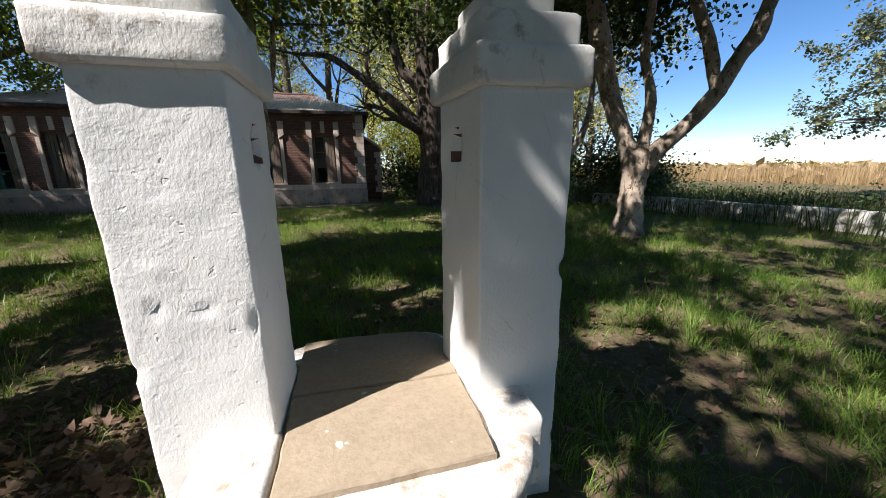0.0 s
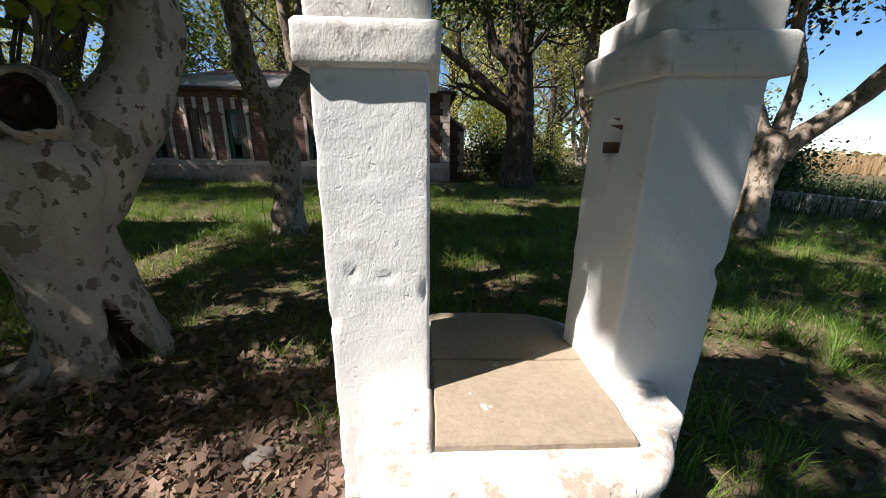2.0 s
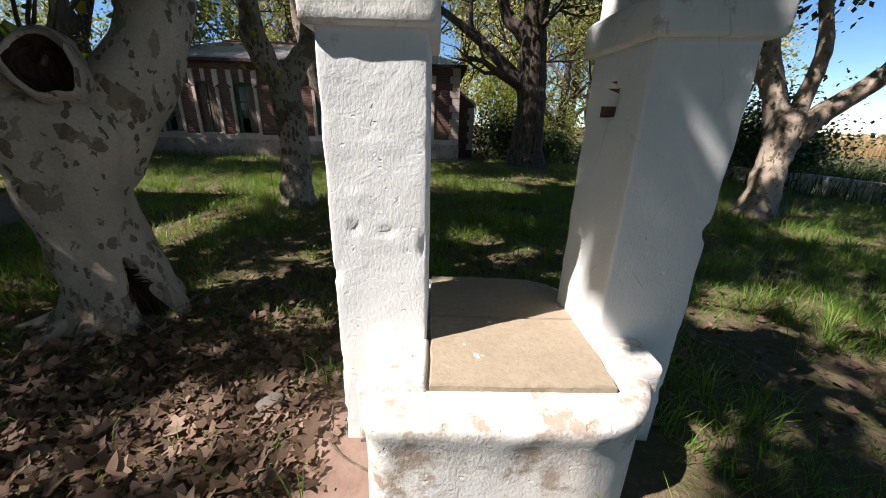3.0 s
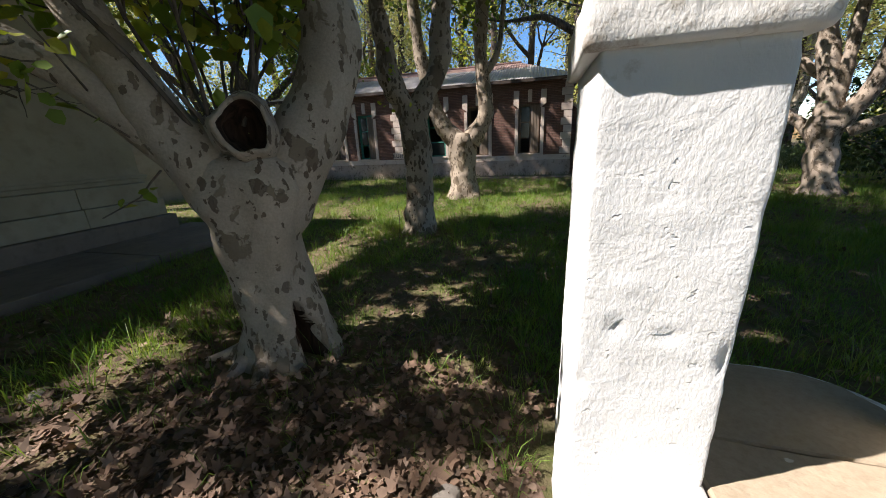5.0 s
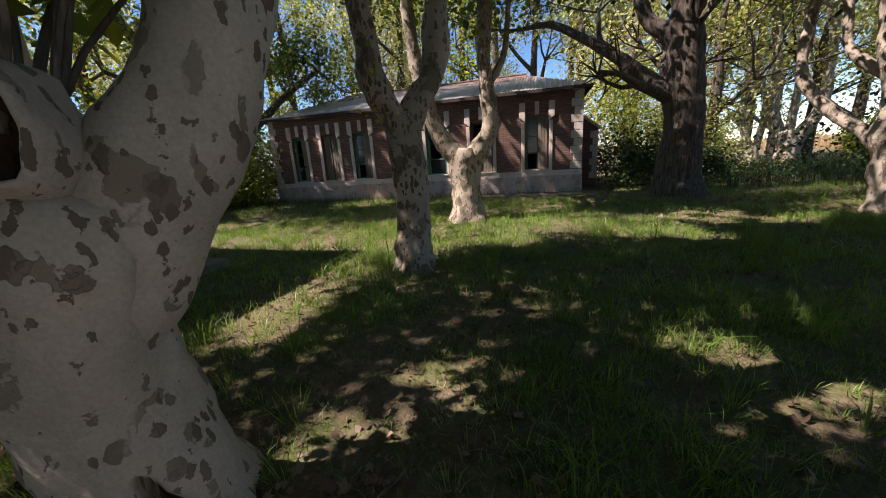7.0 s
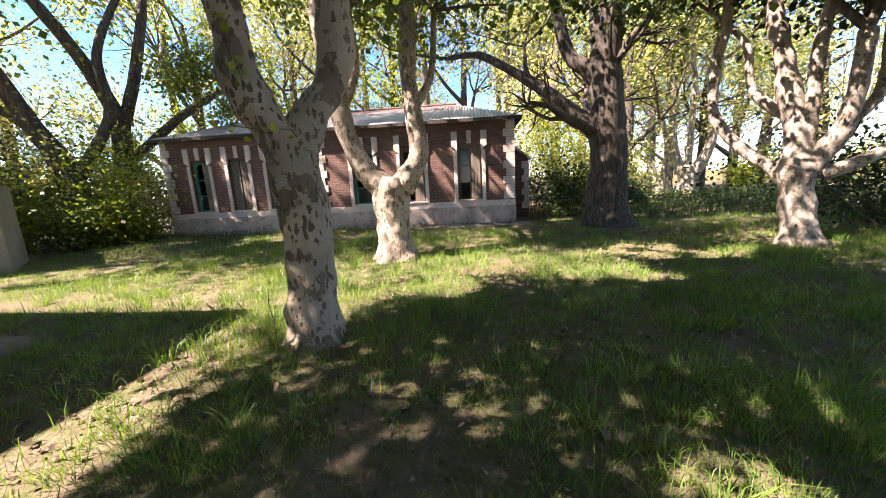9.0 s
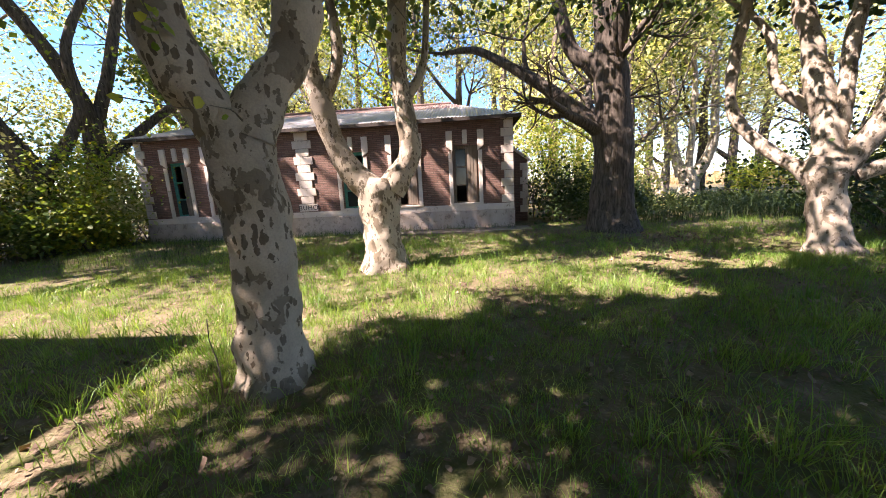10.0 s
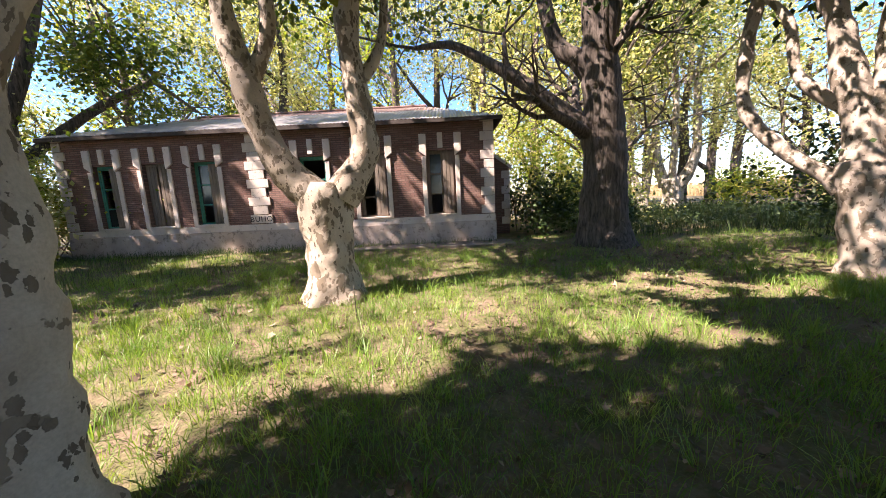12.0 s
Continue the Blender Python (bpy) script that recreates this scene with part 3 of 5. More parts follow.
def slab_piece(name, corners, z, thick, parent, label, seed):
    """A thin stone cover with uneven edges, from its plan."""
    line = []
    for a, b in zip(corners, corners[1:] + corners[:1]):
        k = max(1, int(math.dist(a, b) / 0.025))
        line += [Vector((a[0] + (b[0] - a[0]) * i / k, a[1] + (b[1] - a[1]) * i / k, 0)) for i in range(k)]
    mid = sum(line, Vector()) / len(line)
    bm = bmesh.new()
    loops = []
    for inset, h in ((0.0, 0.0), (0.0, thick - 0.008), (0.007, thick), (0.03, thick), (0.5, thick)):
        ring = []
        for p in line:
            q = p + (mid - p) * (inset if inset == 0.5 else inset / max(0.1, (mid - p).length))
            e = 0.006 * noise.noise(p * 14 + Vector((seed, 0, h * 20))) if inset < 0.02 else 0
            ring.append(bm.verts.new(q + (p - mid).normalized() * e + Vector((0, 0, z + h + (0.002 * noise.noise(q * 9) if inset else 0)))))
        loops.append(ring)
    for a, b in zip(loops, loops[1:]):
        for i in range(len(a)):
            j = (i + 1) % len(a)
            bm.faces.new((a[i], a[j], b[j], b[i]))
    bm.faces.new(loops[-1])
    return part(name, bm, SLAB, parent, label)


def build_well():
    root = thing("well", "white lime-washed well with two capped pillars and a stone cover", "well", (0.03, 1.3, 0))
    base = Vector((0.03, 1.3, 0))
    outline = well_outline()
    top = 0.545
    prof = [(-0.1, -0.01), (0.05, -0.01), (0.15, -0.004), (0.3, 0.0), (0.40, 0.0), (0.45, -0.008), (0.485, -0.018), (0.51, -0.02), (0.53, -0.012), (top - 0.004, 0.012), (top, 0.035), (top, 0.12), (top - 0.004, 0.3)]
    cx, cy = 0.03, 1.28
    verts, faces = [], []
    n = len(outline)
    for z, inset in prof:
        for x, y in outline:
            d = Vector((x - cx, y - cy, 0))
            p = Vector((x, y, z)) - d.normalized() * inset
            k = 0.010 * noise.noise(p * 4.5) + 0.005 * noise.noise(p * 15)
            verts.append(p + d.normalized() * k * (1 if inset < 0.1 else 0) - base)
    for r in range(len(prof) - 1):
        for i in range(n):
            j = (i + 1) % n
            faces.append((r * n + i, r * n + j, (r + 1) * n + j, (r + 1) * n + i))
    faces.append(tuple((len(prof) - 1) * n + i for i in range(n)))
    mesh_object("basin", verts, faces, WHITEWASH_WORN, root, "rounded worn whitewashed basin", True)
    a = pillar(root, base, -0.545, 1.325, 0.0, 0.372, 0.43, 1.0, 1, [(-0.09, 1.085, 0.02, 0.022, 0.014), (0.03, 1.08, 0.04, 0.014, 0.014), (0.0, 1.5, 0.012, 0.012, 0.014), (0.1, 1.45, 0.008, 0.012, 0.01),
               (-0.06, 1.20, 0.05, 0.012, -0.006), (0.175, 1.02, 0.012, 0.06, 0.012)])
    b = pillar(root, base, 0.546, 1.31, -4.0, 0.345, 0.38, 7.0, -1, [(-0.14, 0.90, 0.02, 0.02, 0.010), (0.02, 1.3, 0.01, 0.01, 0.01)], -0.2)
    for x0, x1, y0, high, lab in ((-0.60, -0.343, 0.835, 0.585, ""), (0.392, 0.585, 0.93, 0.603, "worn stained block against the pillar foot")):
        rr = [(z, x1 - x0, 1.14 - y0) for z in steps(0.3, high - 0.02, 0.03)] + [(high - 0.006, x1 - x0 - 0.015, 1.14 - y0 - 0.015), (high, x1 - x0 - 0.04, 1.14 - y0 - 0.04)]
        v, f, _ = rough_column(rr, 0.004, 0.022, x0 * 9, None, 0.014)
        foot = mesh_object("foot_block", v, f, WHITEWASH_WORN, root, lab, True)
        foot.location = ((x0 + x1) / 2 - base.x, (y0 + 1.14) / 2 - base.y, 0)
    front = [(-0.333, 0.845), (0.362, 0.845), (0.372, 1.08), (0.365, 1.31), (-0.345, 1.325), (-0.335, 1.1)]
    back = [(-0.349, 1.331), (0.365, 1.316), (0.40, 1.50), (0.41, 1.60), (0.36, 1.71), (0.25, 1.78), (0.07, 1.80), (-0.12, 1.81), (-0.35, 1.80)]
    for name, c, s in (("cover_slab", front, 1), ("cover_slab", back, 5)):
        slab_piece(name, [(x - base.x, y - base.y) for x, y in c], top - 0.012, 0.042, root, "thin brown sandstone cover slab", s)
    return root


build_well()


# ---- trees ----
def cavity(v):
    """How deep the hollow at the foot of the big plane tree is at this place (0 outside)."""
    q = v - Vector((-2.80, 2.31, 0))
    s = q.x * 0.72 + q.y * 0.69
    front = q.x * 0.69 - q.y * 0.72
    if front < 0 or v.z > 0.56 or v.z < -0.05:
        return 0.0
    mid = 0.06 + (0.52 - v.z) * 0.22
    half = 0.105 * min(1.0, (0.56 - v.z) / 0.36) + 0.006 * math.sin(30 * v.z)
    return 0.30 * min(1.0, (half - abs(s - mid)) / 0.06) if abs(s - mid) < half else 0.0


def hollow(v, d, c):
    return v - d * cavity(v)


T1 = [[(-2.80, 2.31, -0.12, 0.36), (-2.80, 2.31, 0.09, 0.325), (-2.81, 2.30, 0.4, 0.285), (-2.84, 2.27, 0.78, 0.275), (-2.84, 2.26, 1.11, 0.315), (-2.84, 2.26, 1.33, 0.36), (-2.86, 2.3, 1.5, 0.3), (-2.87, 2.32, 1.62, 0.15)],
      [(-2.83, 2.28, 0.85, 0.16), (-2.76, 2.34, 1.15, 0.25), (-2.68, 2.42, 1.38, 0.275), (-2.58, 2.51, 1.6, 0.262), (-2.45, 2.64, 1.88, 0.223), (-2.37, 2.72, 2.16, 0.21), (-2.33, 2.75, 2.39, 0.2), (-2.35, 2.74, 2.9, 0.18), (-2.2, 2.9, 3.9, 0.15)],
      [(-2.86, 2.25, 0.9, 0.16), (-2.92, 2.19, 1.2, 0.24), (-2.98, 2.12, 1.42, 0.235), (-3.06, 2.05, 1.6, 0.2), (-3.14, 1.98, 1.76, 0.166), (-3.18, 1.93, 1.94, 0.144), (-3.24, 1.88, 2.14, 0.127), (-3.29, 1.82, 2.33, 0.118), (-3.5, 1.6, 3.3, 0.1)],
      [(-2.95, 2.16, 1.2, 0.12), (-3.07, 2.04, 1.5, 0.135), (-3.25, 1.87, 1.8, 0.115), (-3.38, 1.73, 2.03, 0.10), (-3.6, 1.5, 2.24, 0.085), (-4.2, 1.0, 2.8, 0.07)]]
# Limbs added above the view so that their leaves shade the lawn.
T1_HIGH = [[(-3.5, 1.6, 3.2, 0.09), (-5.2, 2.6, 5.2, 0.08), (-6.8, 3.4, 6.6, 0.06)], [(-4.2, 1.0, 2.75, 0.075), (-5.8, -0.2, 4.8, 0.07), (-7.0, -1.6, 6.2, 0.05)],
           [(-3.5, 1.6, 3.2, 0.1), (-4.6, 1.9, 4.8, 0.09), (-5.8, 2.6, 6.5, 0.07)], [(-3.5, 1.6, 3.2, 0.1), (-4.8, 0.6, 5.0, 0.09), (-6.0, 0.0, 6.8, 0.07)],
           [(-2.2, 2.9, 3.8, 0.14), (-3.2, 3.6, 5.5, 0.1), (-4.6, 4.0, 7.2, 0.08)], [(-2.2, 2.9, 3.8, 0.14), (-1.8, 3.4, 5.2, 0.1), (-2.2, 4.4, 7.0, 0.08)],
           [(-2.2, 2.9, 3.8, 0.14), (-1.2, 2.6, 5.5, 0.1), (0.2, 2.0, 7.5, 0.07)], [(-2.2, 2.9, 3.8, 0.12), (-1.0, 3.5, 5.6, 0.09), (0.6, 4.2, 7.6, 0.06)]]
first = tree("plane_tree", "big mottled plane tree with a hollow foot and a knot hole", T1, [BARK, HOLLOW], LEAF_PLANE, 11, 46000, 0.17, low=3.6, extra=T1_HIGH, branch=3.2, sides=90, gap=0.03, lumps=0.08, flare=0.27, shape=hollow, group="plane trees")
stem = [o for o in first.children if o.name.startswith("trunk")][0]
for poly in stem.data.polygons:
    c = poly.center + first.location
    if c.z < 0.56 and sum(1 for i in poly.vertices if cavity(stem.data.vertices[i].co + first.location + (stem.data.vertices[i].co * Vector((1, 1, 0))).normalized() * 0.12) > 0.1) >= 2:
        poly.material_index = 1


def lathe(profile, sides, place, axis, wobble=0.0, seed=0.0):
    turn = Vector(axis).to_track_quat("Z", "Y").to_matrix().to_4x4()
    verts, faces = [], []
    for r, h in profile:
        for k in range(sides):
            a = 2 * math.pi * k / sides
            w = 1 + wobble * noise.noise(Vector((math.cos(a) * 1.5 + seed, math.sin(a) * 1.5, h * 4)))
            verts.append(Vector(place) + turn @ Vector((r * w * math.cos(a), r * w * math.sin(a), h)))
    for i in range(len(profile) - 1):
        for k in range(sides):
            m = (k + 1) % sides
            faces.append((i * sides + k, i * sides + m, (i + 1) * sides + m, (i + 1) * sides + k))
    return verts, faces


def knot_hole(parent, place, axis, size):
    prof = [(1.5, -1.4), (1.38, -0.7), (1.22, -0.15), (1.12, 0.12), (1.03, 0.2), (0.96, 0.17), (0.93, 0.1)]
    deep = [(0.93, 0.1), (0.9, -0.3), (0.8, -0.9), (0.5, -1.3), (0.02, -1.4)]
    off = -parent.location
    v, f = lathe([(r * size, h * size) for r, h in prof], 32, place, axis, 0.3)
    ob = mesh_object("knot_rim", [p + off for p in v], f, BARK, parent, "rounded callus rim of a lost limb", True)
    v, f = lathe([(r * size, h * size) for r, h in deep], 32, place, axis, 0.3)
    mesh_object("knot_hollow", [p + off for p in v], f, HOLLOW, ob, "very dark brown hollow", True)


knot_hole(first, (-2.60, 2.06, 1.73), (0.62, -0.74, 0.12), 0.15)

TB = [[(-2.93, 6.2, -0.15, 0.276), (-2.92, 6.21, 0.23, 0.262), (-2.89, 6.22, 0.74, 0.244), (-2.89, 6.22, 1.29, 0.23), (-2.92, 6.21, 1.76, 0.225), (-2.94, 6.2, 2.05, 0.244), (-2.93, 6.2, 2.25, 0.202)],
      [(-2.98, 6.17, 2.0, 0.222), (-3.09, 6.11, 2.29, 0.185), (-3.19, 6.05, 2.5, 0.191), (-3.28, 6.0, 2.77, 0.177), (-3.29, 5.99, 3.11, 0.148), (-3.4, 5.9, 4.2, 0.116)],
      [(-2.87, 6.23, 2.05, 0.222), (-2.75, 6.3, 2.4, 0.191), (-2.58, 6.4, 2.67, 0.182), (-2.49, 6.45, 3.03, 0.187), (-2.46, 6.47, 3.53, 0.159), (-2.3, 6.6, 4.4, 0.127)]]
tree("plane_tree", "slender mottled plane tree forking into two limbs", TB, BARK_MOTTLED, LEAF_PLANE, 22, 16000, 0.15, low=4.4, branch=2.8, sides=56, gap=0.04, lumps=0.15, group="plane trees")
TC = [[(-2.93, 10.37, -0.15, 0.408), (-2.94, 10.37, 0.5, 0.38), (-2.94, 10.37, 0.9, 0.366), (-2.96, 10.36, 1.42, 0.38), (-2.95, 10.36, 1.69, 0.399), (-2.94, 10.36, 1.85, 0.285)],
      [(-3.05, 10.33, 1.6, 0.314), (-3.45, 10.24, 2.07, 0.249), (-3.73, 10.18, 2.69, 0.218), (-3.89, 10.14, 3.45, 0.199), (-4.0, 10.11, 4.01, 0.167), (-4.09, 10.09, 4.88, 0.144), (-4.1, 10.09, 5.8, 0.114)],
      [(-3.8, 10.16, 3.3, 0.114), (-3.48, 10.24, 4.1, 0.104), (-3.54, 10.22, 5.2, 0.076)],
      [(-2.72, 10.42, 1.6, 0.304), (-2.33, 10.51, 2.19, 0.225), (-2.29, 10.52, 2.65, 0.202), (-2.35, 10.51, 3.26, 0.189), (-2.42, 10.49, 4.03, 0.175), (-2.35, 10.51, 4.95, 0.166), (-2.38, 10.5, 6.0, 0.133)],
      [(-2.32, 10.52, 3.3, 0.095), (-1.94, 10.61, 3.94, 0.074), (-1.8, 10.64, 5.2, 0.057)]]
# Out-of-view limbs, added to cast dappled shade on the house front.
TC_HIGH = [[(-4.1, 10.09, 5.7, 0.11), (-5.6, 11.6, 7.6, 0.09), (-7.4, 13.2, 8.8, 0.06)], [(-4.1, 10.09, 5.7, 0.11), (-6.4, 11.0, 7.8, 0.09), (-9.2, 12.6, 9.4, 0.06)],
           [(-2.38, 10.5, 5.9, 0.12), (-3.4, 12.2, 8.0, 0.09), (-4.9, 13.6, 9.3, 0.06)], [(-3.54, 10.22, 5.2, 0.08), (-5.2, 12.6, 8.2, 0.07), (-6.0, 14.0, 9.0, 0.05)]]
tree("plane_tree", "pale plane tree with a wide forked trunk", TC, BARK_MOTTLED, LEAF_PLANE, 33, 29000, 0.15, low=5.2, extra=TC_HIGH, branch=2.6, sides=44, gap=0.06, lumps=0.11, flare=0.4, group="plane trees")
TE = [[(5.77, 10.48, -0.15, 0.308), (5.7, 10.55, 0.57, 0.287), (5.65, 10.61, 1.09, 0.28), (5.62, 10.64, 1.5, 0.329), (5.62, 10.64, 1.8, 0.28)],
      [(5.51, 10.75, 1.4, 0.189), (5.35, 10.92, 1.63, 0.14), (5.15, 11.13, 1.85, 0.125), (4.81, 11.49, 2.37, 0.122), (4.58, 11.74, 2.99, 0.108), (4.56, 11.75, 3.99, 0.113), (4.64, 11.67, 4.98, 0.105), (4.65, 11.66, 6.0, 0.084)],
      [(5.64, 10.62, 1.6, 0.269), (5.56, 10.7, 2.41, 0.217), (5.44, 10.83, 3.12, 0.201), (5.33, 10.94, 3.93, 0.164), (5.2, 11.08, 4.65, 0.143), (5.09, 11.2, 5.8, 0.119)],
      [(5.74, 10.5, 1.5, 0.217), (5.87, 10.38, 1.91, 0.175), (5.99, 10.25, 2.26, 0.166), (6.07, 10.16, 2.98, 0.143), (6.08, 10.15, 4.0, 0.119)],
      [(5.9, 10.4, 1.45, 0.15), (6.35, 10.1, 1.7, 0.12), (6.9, 9.9, 2.2, 0.10), (7.2, 9.8, 3.1, 0.09), (7.3, 9.8, 4.4, 0.07)],
      [(5.5, 10.8, 2.6, 0.12), (5.0, 11.2, 3.3, 0.09), (4.9, 11.4, 4.3, 0.07), (4.4, 11.9, 5.2, 0.05)],
      [(5.97, 10.27, 2.3, 0.11), (6.5, 10.2, 2.9, 0.09), (6.6, 10.3, 4.2, 0.07)],
      [(5.68, 10.58, 2.0, 0.133), (5.68, 10.57, 3.03, 0.12), (5.69, 10.57, 3.93, 0.107), (5.75, 10.5, 5.0, 0.084)]]
tree("plane_tree", "gnarled many-limbed plane tree with knobbly pale bark", TE, BARK_ROUGH, LEAF_DARK, 44, 22000, 0.14, low=2.7, cloud=0.32, branch=2.4, sides=44, gap=0.05, lumps=0.12, flare=0.4, group="plane trees")
TA = [[(6.0, 6.46, -0.15, 0.289), (6.01, 6.44, 0.56, 0.258), (6.02, 6.43, 1.19, 0.247), (6.04, 6.42, 1.68, 0.293), (6.04, 6.42, 1.95, 0.228)],
      [(5.95, 6.5, 1.7, 0.22), (5.72, 6.71, 2.41, 0.189), (5.5, 6.91, 3.25, 0.205), (5.34, 7.06, 4.07, 0.22), (5.22, 7.17, 4.97, 0.19), (5.05, 7.32, 6.0, 0.152)],
      [(6.12, 6.33, 1.5, 0.213), (6.31, 6.17, 1.84, 0.174), (6.62, 5.89, 2.27, 0.159), (6.91, 5.62, 2.83, 0.152), (7.1, 5.44, 3.39, 0.138), (7.28, 5.28, 3.83, 0.133), (7.37, 5.19, 4.35, 0.115), (7.6, 5.0, 5.2, 0.091)],
      [(6.08, 6.38, 1.85, 0.129), (6.13, 6.33, 2.82, 0.109), (5.99, 6.46, 3.72, 0.089), (6.01, 6.44, 4.74, 0.086), (5.99, 6.46, 5.5, 0.065)],
      [(6.93, 5.6, 2.9, 0.11), (6.78, 5.74, 3.75, 0.103), (6.54, 5.96, 4.59, 0.099), (6.33, 6.15, 5.5, 0.076)]]
tree("plane_tree", "plane tree with long slanting limbs and flaking bark", TA, BARK_ROUGH, LEAF_DARK, 55, 22000, 0.14, low=2.4, branch=2.6, sides=40, gap=0.06, lumps=0.14, flare=0.4, group="plane trees")
TD = [[(3.38, 14.57, -0.15, 0.619), (3.36, 14.57, 0.6, 0.568), (3.34, 14.58, 1.45, 0.533), (3.3, 14.6, 2.77, 0.516), (3.19, 14.65, 4.35, 0.473), (3.1, 14.68, 5.87, 0.43), (2.92, 14.76, 7.77, 0.361), (2.81, 14.81, 9.5, 0.292)],
      [(3.15, 14.66, 2.85, 0.327), (2.65, 14.87, 3.41, 0.267), (2.05, 15.13, 3.99, 0.224), (1.27, 15.46, 4.71, 0.189), (0.11, 15.95, 5.61, 0.146), (-0.78, 16.32, 6.16, 0.12), (-1.85, 16.77, 6.3, 0.077)],
      [(2.92, 14.5, -0.15, 0.46), (2.96, 14.5, 0.5, 0.38), (3.0, 14.52, 1.4, 0.33), (3.06, 14.56, 2.3, 0.3), (2.9, 14.68, 3.0, 0.26)],
      [(1.19, 15.49, 4.7, 0.103), (0.87, 15.63, 5.29, 0.086), (0.8, 15.66, 6.1, 0.052)],
      [(3.1, 14.68, 4.4, 0.344), (2.7, 14.86, 4.99, 0.275), (2.19, 15.07, 5.45, 0.215), (1.92, 15.18, 6.24, 0.198), (1.68, 15.29, 7.3, 0.172), (1.14, 15.51, 8.7, 0.12)],
      [(3.3, 14.6, 4.7, 0.146), (3.47, 14.53, 5.78, 0.121), (3.53, 14.5, 7.2, 0.086)],
      [(2.9, 14.77, 8.2, 0.258), (3.6, 14.4, 9.4, 0.189), (4.4, 14.0, 10.6, 0.129)]]
tree("dark_tree", "tall dark-barked tree with long crooked side limbs", TD, BARK_DARK, LEAF_PLANE, 66, 13000, 0.15, low=6.0, branch=3.2, sides=40, gap=0.1, lumps=0.08, flare=0.45)
LL = [[(-15.9, 16.6, -0.2, 0.42), (-15.95, 16.55, 1.88, 0.38), (-15.85, 16.65, 3.93, 0.34), (-15.85, 16.66, 5.17, 0.3), (-16.38, 16.1, 7.4, 0.24), (-17.08, 15.36, 9.31, 0.18)],
      [(-16.38, 16.1, 7.4, 0.2), (-17.08, 15.36, 9.31, 0.17), (-17.8, 14.7, 11.2, 0.12)],
      [(-15.9, 16.61, 4.1, 0.26), (-15.35, 17.19, 6.44, 0.22), (-14.88, 17.68, 9.0, 0.18), (-14.57, 18.02, 11.0, 0.12)],
      [(-15.87, 16.64, 3.1, 0.21), (-14.32, 18.28, 5.31, 0.18), (-12.95, 19.72, 6.81, 0.13)]]
tree("leaning_tree", "dark slender tree with sparse yellow-green leaves", LL, BARK_DARK, LEAF_PLANE, 77, 15000, 0.15, cloud=0.36, branch=3.4, sides=14, gap=0.3, flare=0.2, group="trees beside the house")
LM = [[(-16.2, 15.1, -0.2, 0.45), (-16.34, 14.91, 1.84, 0.4), (-16.49, 14.7, 3.35, 0.35), (-16.73, 14.37, 4.33, 0.3), (-17.13, 13.82, 6.4, 0.24)],
      [(-16.73, 14.37, 4.33, 0.28), (-17.13, 13.82, 6.4, 0.23), (-17.63, 13.14, 8.23, 0.18), (-18.2, 12.4, 9.8, 0.12)],
      [(-16.75, 14.3, 4.3, 0.17), (-17.42, 13.43, 5.35, 0.13), (-18.1, 12.6, 5.9, 0.09)],
      [(-16.3, 15.0, 2.5, 0.24), (-15.5, 16.05, 5.04, 0.19), (-15.49, 16.06, 7.3, 0.16), (-14.82, 16.99, 10.0, 0.11)]]
tree("leaning_tree", "dark leaning tree with thin spreading limbs", LM, BARK_DARK, LEAF_BRIGHT, 78, 12000, 0.15, cloud=0.36, branch=3.2, sides=14, gap=0.3, flare=0.2, group="trees beside the house")
FT = [[(12.17, 25.3, -0.2, 0.6), (12.14, 25.31, 0.5, 0.555), (12.11, 25.33, 1.18, 0.525), (11.95, 25.42, 2.0, 0.525)],
      [(11.73, 25.54, 1.5, 0.315), (11.3, 25.78, 3.5, 0.247), (11.19, 25.84, 6.0, 0.21), (10.76, 26.08, 8.78, 0.165)],
      [(12.29, 25.22, 1.5, 0.375), (12.92, 24.87, 2.97, 0.26), (12.95, 24.86, 5.03, 0.208), (12.82, 24.93, 7.58, 0.165)],
      [(12.03, 25.37, 1.9, 0.203), (12.08, 25.34, 4.3, 0.168), (12.06, 25.36, 7.24, 0.135)]]
tree("plane_tree", "old pollarded plane tree with bleached trunk, far across the grass", FT, BARK, LEAF_PLANE, 88, 8000, 0.17, low=4.0, branch=3.4, sides=22, gap=0.2, lumps=0.12, gaps=False, group="plane trees")
FS = [[(10.93, 26.07, -0.2, 0.36), (10.78, 26.14, 1.4, 0.304)],
      [(10.7, 26.19, 1.1, 0.232), (10.23, 26.4, 2.99, 0.166), (10.23, 26.39, 5.59, 0.135), (9.82, 26.58, 8.5, 0.104)],
      [(10.95, 26.05, 1.1, 0.2), (11.09, 26.0, 3.22, 0.149), (10.51, 26.27, 6.16, 0.104)]]
tree("plane_tree", "thin bleached plane tree, far across the grass", FS, BARK, LEAF_PLANE, 89, 3000, 0.17, low=4.0, branch=2.6, sides=16, gap=0.25, gaps=False, group="plane trees")


